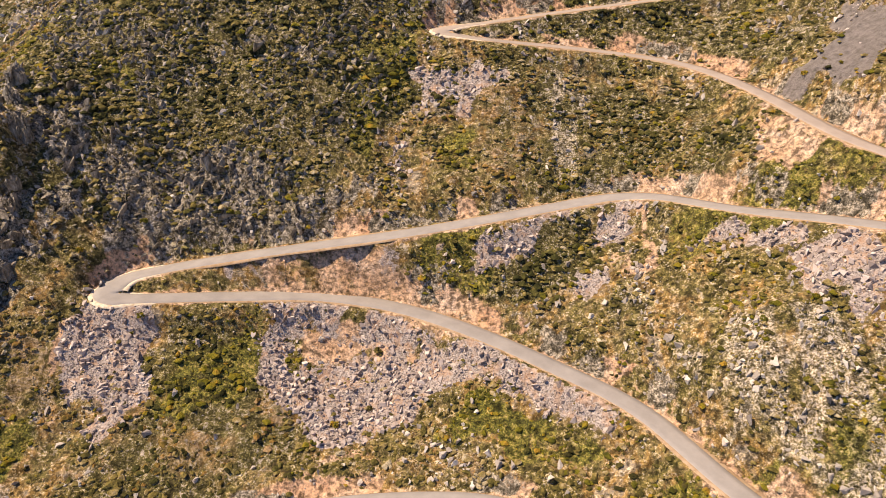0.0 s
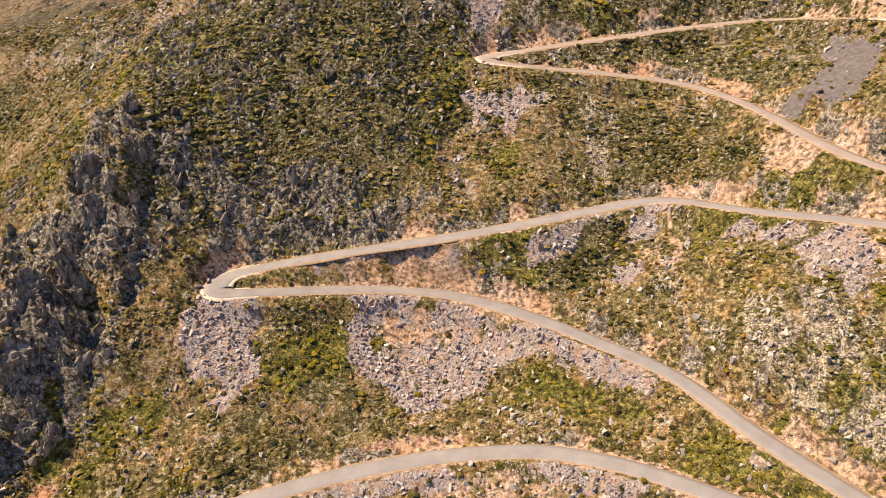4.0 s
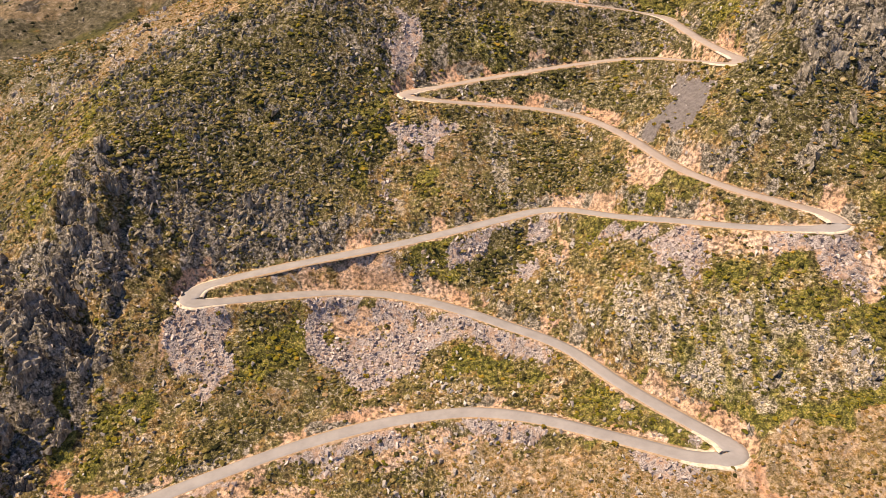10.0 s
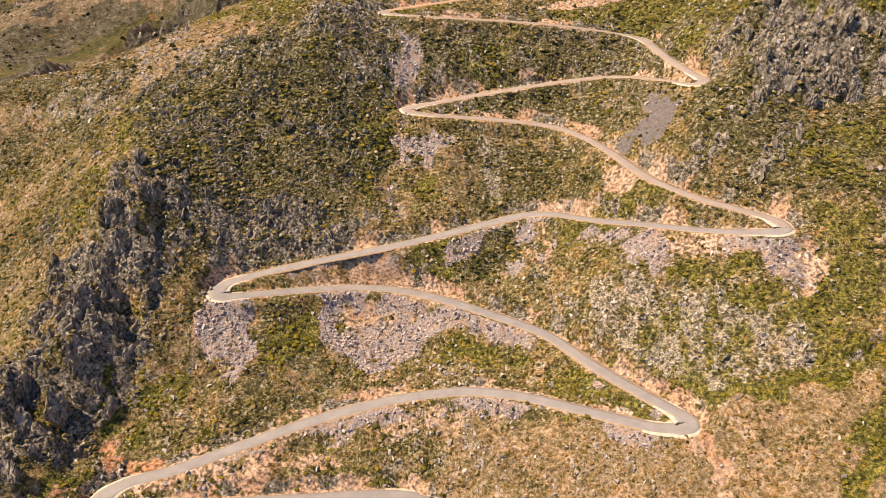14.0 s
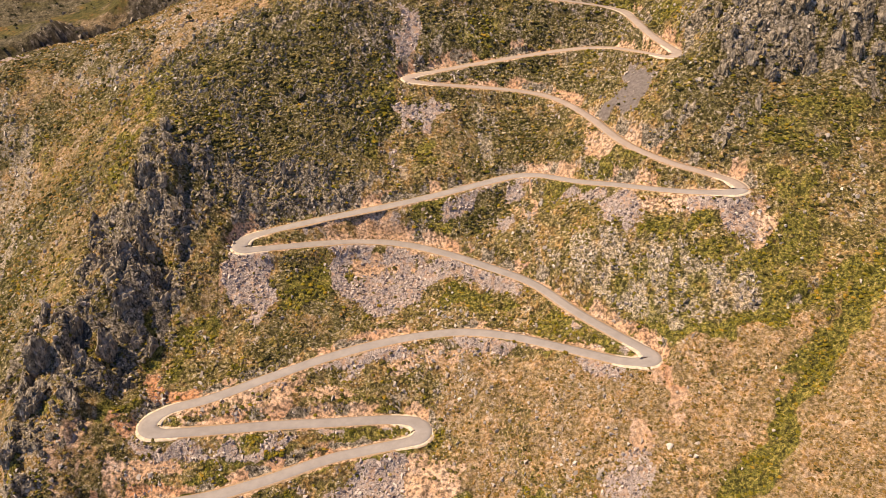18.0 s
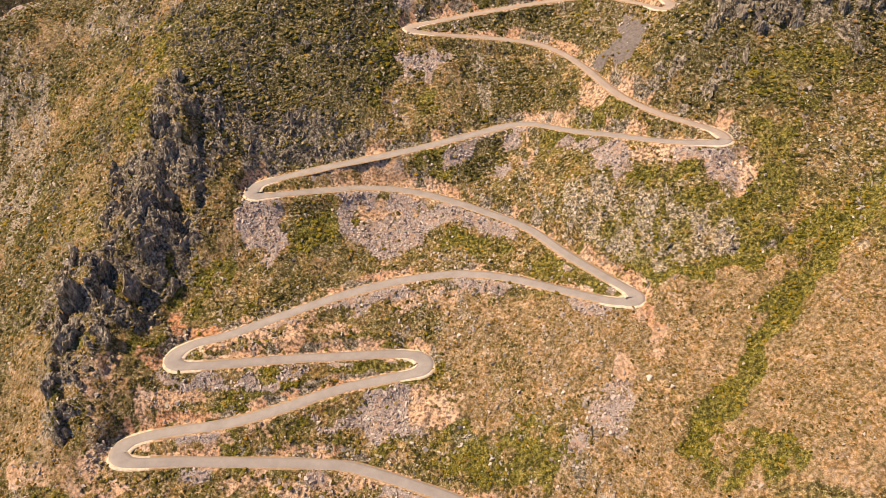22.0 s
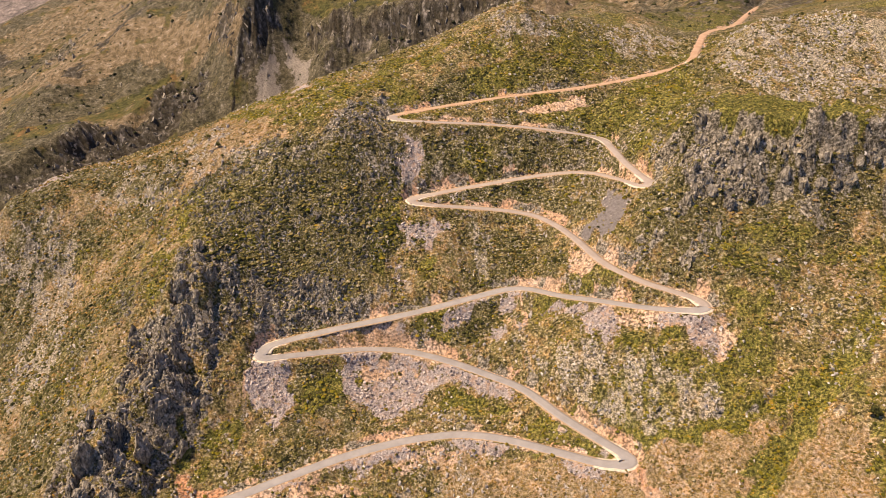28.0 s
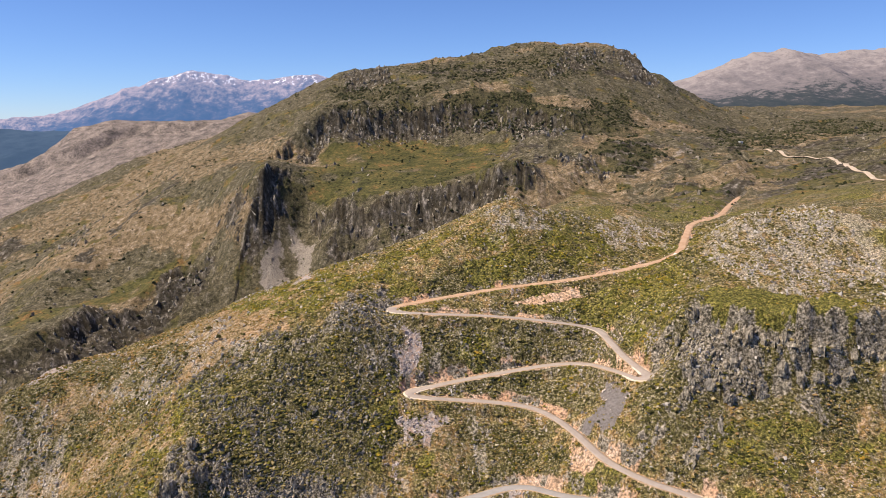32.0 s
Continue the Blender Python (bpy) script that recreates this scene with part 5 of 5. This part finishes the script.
lie = off_road * (1 - 0.95 * meadow_field) * (1 - 0.6 * thicket) * np.clip(0.1 + 0.9 * stony + 0.3 * crag + 0.15 * cut + 0.15 * soil - 0.1 * dry, 0, 1) * (1 - 0.8 * scree) * (0.08 + 0.92 * smooth(0.44, 0.56, streak))
x, y, z = places(240000, -235, 240, 62, 440, lambda x, y: 0.7 * sample(lie, x, y))
strew("stones", np.c_[x, y, z], 0.18 + 0.85 * rng.random(len(x)) ** 3.0, stone_shapes, rock_mat, "pale limestone blocks standing out of the scrub", "stones", rng.uniform(0.7, 1.5, len(x)), 0.15, 0.2)
x, y, z = places(260000, -140, 180, 78, 345, lambda x, y: 0.85 * sample(np.clip(scree + (patch - 0.5) * 1.2, 0, 1) * smooth(0.02, 0.3, scree) * off_road * (1 - FIELDS["gravel"]), x, y))
strew("rubble", np.c_[x, y, z], 0.2 + 0.75 * rng.random(len(x)) ** 3, stone_shapes, rubble_mat, "grey-pink rubble spilled below the road", "rubble", None, 0.3, 0.3)

# crags: tall jagged blocks on the spur and the cliffs
x, y, z = places(80000, -150, 240, 82, 330, lambda x, y: 0.6 * sample(crag * off_road, x, y) ** 1.5)
sz = 0.25 + 1.7 * rng.random(len(x)) ** 3.5
strew("crag_blocks", np.c_[x, y, z], sz, crag_shapes, crag_mat, "jagged dark grey limestone crags", "crags", rng.uniform(0.8, 1.7, len(x)), 0.4, 0.3, 1.1)
litter = np.maximum(thicket * smooth(195, 210, GY), 0.8 * rock_zone) * off_road * smooth(0.38, 0.55, fbm(GX, GY, 9, 3, 121))
x, y, z = places(60000, -150, -20, 90, 300, lambda x, y: 0.6 * sample(litter, x, y))
strew("ledge_rocks", np.c_[x, y, z], 0.18 + 1.0 * rng.random(len(x)) ** 3, crag_shapes, crag_mat, "grey rock ledges breaking through dense scrub", "rocks", rng.uniform(0.8, 1.6, len(x)), 0.35, 0.3, 0.7)

# trees and bushes on the far hills
x, y, z = places(16000, -700, 700, 560, 1500, lambda x, y: 0.2 * smooth(0.5, 0.7, fbm(x, y, 90, 3, 131)) + 0.03 + 0.9 * sample(thicket * (1 - near), x, y))
tx, ty, tz = places(60000, -260, 760, 680, 1420, lambda x, y: 0.8 * sample(FIELDS["far_dark"] * (1 - near), x, y) * smooth(0.4, 0.55, fbm(x, y, 16, 2, 133)))
x, y, z = np.r_[x, tx], np.r_[y, ty], np.r_[z, tz]
strew("far_trees", np.c_[x, y, z], rng.uniform(0.8, 2.6, len(x)), far_shapes, wood_mat, "dark evergreen trees dotted over the far hills", "trees", rng.uniform(0.8, 1.3, len(x)))

x, y, z = places(60000, -650, 700, 560, 1500, lambda x, y: 0.6 * sample(far_crag * (1 - near), x, y) + 0.006)
strew("far_rocks", np.c_[x, y, z], 0.8 + 3.2 * rng.random(len(x)) ** 3, crag_shapes, crag_mat, "grey cliffs and rock outcrops on the far slopes", "rocks", rng.uniform(0.9, 2.2, len(x)), 0.4, 0.2)

x, y, z = places(26000, -800, 800, 430, 1600, lambda x, y: (0.15 + 0.6 * smooth(0.45, 0.65, fbm(x, y, 60, 3, 141))) * (1 - 0.6 * sample(lush, x, y)) * smooth(430, 520, y))
strew("far_scrub", np.c_[x, y, z], 0.6 + 1.3 * rng.random(len(x)) ** 2, tuft_shapes, wood_mat, "dark low scrub speckling the far hillsides", "scrub", None, 0.2)

# ---- single boulders, bushes, trees and outcrops ----
def part(name, verts, faces, mat, parent, label=""):
    ob = new(name, sheet(name, verts, faces, [mat]))
    ob.parent = parent
    if label:
        tagged(ob, label)
    return ob


def thing(name, label, category, group=""):
    return tagged(new(name), label, category, group)


def leaf_crown(radius, height, clumps, base, seed):
    """A ragged crown of many small leaf clumps."""
    r = np.random.default_rng(seed)
    vs, fs, n = [], [], 0
    for _ in range(clumps):
        d = r.normal(0, 1, 3)
        d /= np.linalg.norm(d)
        d[2] = abs(d[2]) * 1.1 - 0.25
        q = d * r.uniform(0.45, 1.0) * np.array([radius, radius, height]) + np.array([0, 0, base])
        v = ICO * r.uniform(0.55, 1.35, (12, 1)) * radius * r.uniform(0.16, 0.34) + q
        vs.append(v)
        fs.append(ICO_F + n)
        n += 12
    return np.vstack(vs), np.vstack(fs)


def stem(height, r0, r1, sway, seed):
    """A tapered, bent trunk with three limbs."""
    r = np.random.default_rng(seed)
    vs, fs, n = [], [], 0
    tip = np.array([r.uniform(-sway, sway), r.uniform(-sway, sway), height])
    runs = [(np.array([0, 0, -0.3]), tip, r0, r1)]
    for k in range(3):
        a = 2.1 * k + r.uniform(-0.4, 0.4)
        runs.append((tip * 0.6, tip * 0.6 + np.array([math.cos(a) * height * 0.6, math.sin(a) * height * 0.6, height * 0.55]), r1 * 1.1, r1 * 0.4))
    for p, q, a0, a1 in runs:
        for j, (c, rad) in enumerate(((p, a0), ((p + q) / 2 + r.normal(0, 0.06, 3) * height * 0.5, (a0 + a1) / 2), (q, a1))):
            vs += [c + rad * np.array([math.cos(1.0472 * k), math.sin(1.0472 * k), 0]) for k in range(6)]
        for j in range(2):
            for k in range(6):
                fs.append((n + 6 * j + k, n + 6 * j + (k + 1) % 6, n + 6 * j + 6 + (k + 1) % 6, n + 6 * j + 6 + k))
        n += 18
    return np.array(vs), np.array(fs)


def bush(label, radius, height, leaves, seed, group):
    ob = thing("bush", label, "bush", group)
    part("crown", *leaf_crown(radius, height, 34, 0.45, seed), leaves, ob)
    part("stem", *stem(0.7, 0.09, 0.05, 0.15, seed), bark_mat, ob, "short woody grey-brown stem")
    return ob


def tree(label, radius, height, seed, group):
    ob = thing("tree", label, "tree", group)
    part("trunk", *stem(height * 0.55, 0.2, 0.1, 0.4, seed), bark_mat, ob, "bent brown trunk with bare limbs")
    part("crown", *leaf_crown(radius, height * 0.45, 70, height * 0.6, seed), dark_mat, ob)
    return ob


def rock_mesh(name, radius, tall, seed, mat):
    """A weathered boulder: a cut and chipped ball, flat below."""
    r = np.random.default_rng(seed)
    bm = bmesh.new()
    bmesh.ops.create_icosphere(bm, subdivisions=2, radius=1.0)
    cuts = [(Vector(r.normal(0, 1, 3)).normalized(), r.uniform(0.42, 0.72)) for _ in range(11)]
    for v in bm.verts:
        for nrm, lim in cuts:
            over = v.co.dot(nrm) - lim
            if over > 0:
                v.co -= nrm * over
        v.co += Vector(r.normal(0, 0.035, 3))
        v.co = Vector((v.co.x * radius, v.co.y * radius * 0.8, max(v.co.z, -0.45) * radius * tall))
    me = bpy.data.meshes.new(name)
    bm.to_mesh(me)
    bm.free()
    me.materials.append(mat)
    return me


def put(proto, spots, lift=0.0):
    for k, (x, y, turn, size) in enumerate(spots):
        z = float(sample(GZ, np.array([x]), np.array([y]))[0])
        ob = proto if k == 0 else copy_thing(proto, pose(0, 0, 0))
        ob.matrix_basis = pose(x, y, z + lift * size, 0, 0, turn) @ Matrix.Scale(size, 4)


def spots_for(n, keep, x0, x1, y0, y1, low, high, seed):
    r = np.random.default_rng(seed)
    out = []
    while len(out) < n:
        x, y = r.uniform(x0, x1), r.uniform(y0, y1)
        if r.random() < float(sample(keep, np.array([x]), np.array([y]))[0]):
            out.append((x, y, r.uniform(0, 360), low + (high - low) * r.random() ** 2))
    return out


roadside = smooth(3.6, 4.2, road_gap) * (1 - smooth(7, 12, road_gap))
for k, (leaves, label) in enumerate(((green_mat, "yellow-green broom bush beside the road"), (green_mat, "bright green rounded bush on loose rubble"),
                                     (scrub_mat, "grey-green thorny bush by the roadside"), (dark_mat, "dark green evergreen bush on the slope"))):
    field = np.clip(roadside + 0.5 * FIELDS["scree"] * off_road, 0, 1) if k < 3 else veg * thicket
    put(bush(label, 0.9, 0.75, leaves, 200 + k, "bushes along the road"), spots_for(60, field, -125, 140, 84, 330, 0.5, 1.15, 210 + k))
put(tree("small dark evergreen tree on the dry slope", 1.7, 3.4, 300, "trees on the slope"), [(152, 120, 0, 1.2), *spots_for(24, near * off_road * smooth(0.55, 0.7, fbm(GX, GY, 30, 2, 301)), -230, 230, 240, 430, 0.5, 0.9, 303)])

for k, (label, mat, n, keep, low, high) in enumerate((
        ("pale weathered limestone boulder lying in scrub", rock_mat, 60, off_road * (1 - scree) * near * (0.1 + 0.9 * stony), 0.35, 0.9),
        ("grey-pink boulder fallen among rubble below the road", rubble_mat, 60, scree * off_road, 0.35, 1.0),
        ("rough grey limestone boulder beside the road cut", rock_mat, 50, roadside, 0.3, 0.8))):
    boulder = tagged(new("boulder", rock_mesh("boulder", 1.0, 0.8, 400 + k, mat)), label, "boulder", "boulders on the hillside")
    first = [(73, 105, 20, 1.6)] if k == 0 else []
    put(boulder, first + spots_for(n, keep, -125, 150, 84, 330, low, high, 410 + k), 0.25)



def outcrop_mesh(seed):
    """A jagged crag: a tall rock split by clefts, in one piece."""
    r = np.random.default_rng(seed)
    bm = bmesh.new()
    bmesh.ops.create_icosphere(bm, subdivisions=4, radius=1.0)
    shift = Vector(r.uniform(-50, 50, 3))
    cuts = [(Vector((*r.normal(0, 1, 2), r.normal(0.1, 0.5))).normalized(), r.uniform(0.45, 0.8)) for _ in range(12)]
    for v in bm.verts:
        p = v.co.copy()
        for nrm, lim in cuts:
            over = v.co.dot(nrm) - lim
            if over > 0:
                v.co -= nrm * over
        q = Vector((p.x * 2.6, p.y * 2.6, p.z * 0.9)) + shift
        v.co *= 1 - 0.5 * max(0, noise.noise(q)) + 0.3 * noise.noise(q * 2.7) + 0.16 * noise.noise(q * 6.1)
        v.co = Vector((v.co.x * 1.25, v.co.y * 0.85, max(v.co.z, -0.6) * 1.5))
    me = bpy.data.meshes.new("rock_outcrop")
    bm.to_mesh(me)
    bm.free()
    me.materials.append(crag_mat)
    return me


# the great rock masses of the spur: x, y, turn, size
MASSES = [(-136, 139, 70, 6.0), (-119, 147, 100, 5.5), (-134, 123, 80, 4.5), (-115, 160, 60, 5.0), (-114, 186, 95, 4.5), (-116, 206, 75, 5.0),
          (-139, 131, 110, 4.0), (-124, 138, 85, 4.5), (-136, 108, 90, 3.5), (-117, 173, 80, 5.0), (-111, 197, 60, 3.5), (-129, 150, 100, 5.0)]
rims = []
for line, dx, dy, step in [(row[0], 0.0, -2.6, 7.5) for row in NEAR_CLIFFS] + [(row[0], 2.2, -0.6, 12.0) for row in SPUR_WALLS]:
    p = np.array(line, float)
    s = np.r_[0, np.cumsum(np.hypot(*np.diff(p, axis=0).T))]
    for d in np.arange(1.5, s[-1], step):
        rims.append((np.interp(d, s, p[:, 0]) + dx + rng.uniform(-1, 1), np.interp(d, s, p[:, 1]) + dy + rng.uniform(-1, 1), rng.uniform(0, 360), rng.uniform(1.7, 3.2)))
crag_keep = np.maximum(spur, cliff_zone) * off_road * smooth(9, 13, road_gap)
for k in range(6):
    outcrop = tagged(new("rock_outcrop", outcrop_mesh(500 + k)), "jagged dark grey limestone crag on the rocky spur", "outcrop", "crags of the cliffs")
    put(outcrop, [MASSES[k], MASSES[k + 6]] + rims[k::6] + spots_for(26, crag_keep, -145, 215, 92, 262, 0.7, 2.3, 510 + k), 0.1)


# ---- a parked car on the track and a hut on the far hill ----
def box(verts, faces, x0, x1, y0, y1, z0, z1, inset=0.0):
    n = len(verts)
    for z, s in ((z0, 0.0), (z1, inset)):
        verts += [(x0 + s, y0 + s * 0.5, z), (x1 - s, y0 + s * 0.5, z), (x1 - s, y1 - s * 0.5, z), (x0 + s, y1 - s * 0.5, z)]
    faces += [(n + 3, n + 2, n + 1, n), (n + 4, n + 5, n + 6, n + 7)] + [(n + k, n + (k + 1) % 4, n + 4 + (k + 1) % 4, n + 4 + k) for k in range(4)]


def plain(name, col, rough):
    m, t, b = material(name, rough)
    t.links.new(mix(t, calc(t, "MULTIPLY", noise_at(t, 3.0, 4), 0.3), col, tuple(c * 0.7 for c in col)), b.inputs["Base Color"])
    return m


white_mat, dark_glass, rubber_mat = plain("white_paint", (0.8, 0.8, 0.78), 0.3), plain("dark_glass", (0.02, 0.025, 0.03), 0.08), plain("rubber", (0.02, 0.02, 0.02), 0.8)


def boxes(name, rows, mat, parent, label=""):
    v, f = [], []
    for row in rows:
        box(v, f, *row)
    return part(name, v, f, mat, parent, label)


car = thing("car", "small white car parked beside the dirt track", "car")
boxes("body", [(-1.9, 1.9, -0.82, 0.82, 0.3, 0.85, 0.06)], white_mat, car)
boxes("cabin", [(-1.7, 0.7, -0.76, 0.76, 0.85, 1.45, 0.28)], white_mat, car)
boxes("windscreen", [(0.47, 0.66, -0.62, 0.62, 0.92, 1.36, 0.07)], dark_glass, car)
for s in (-1, 1):
    boxes("side_window", [(-1.35, 0.38, 0.7 * s - 0.03, 0.7 * s + 0.03, 0.95, 1.36, 0.02)], dark_glass, car)
for wx in (-1.2, 1.2):
    for s in (-1, 1):
        ring = [(wx + 0.32 * math.cos(a), s * (0.78 + w), 0.32 + 0.32 * math.sin(a)) for w in (-0.1, 0.1) for a in np.linspace(0, 2 * math.pi, 12, endpoint=False)]
        part("wheel", ring, [(k, (k + 1) % 12, 12 + (k + 1) % 12, 12 + k) for k in range(12)] + [(12, 12 + 3 * j, 15 + 3 * j, 18 + 3 * j) for j in range(1, 2)], rubber_mat, car)
near_car = main_line[nearest((153, 364, 172.5))]
car.matrix_basis = pose(near_car[0] + 0.9, near_car[1] - 1.0, near_car[2] + 0.05, 0, 0, 45)

hut = thing("hut", "small whitewashed stone hut beside a far track", "hut")
boxes("wall", [(-2.6, 2.6, -1.7, 1.7, -0.6, 2.3)], white_mat, hut)
boxes("roof", [(-2.8, 2.8, -1.9, 1.9, 2.31, 2.6, 0.1)], white_mat, hut)
boxes("door", [(-0.4, 0.4, -1.76, -1.68, 0.0, 1.9)], rubber_mat, hut)
hut.matrix_basis = pose(435, 952, float(sample(GZ, np.array([435.0]), np.array([952.0]))[0]), 0, 0, 8)
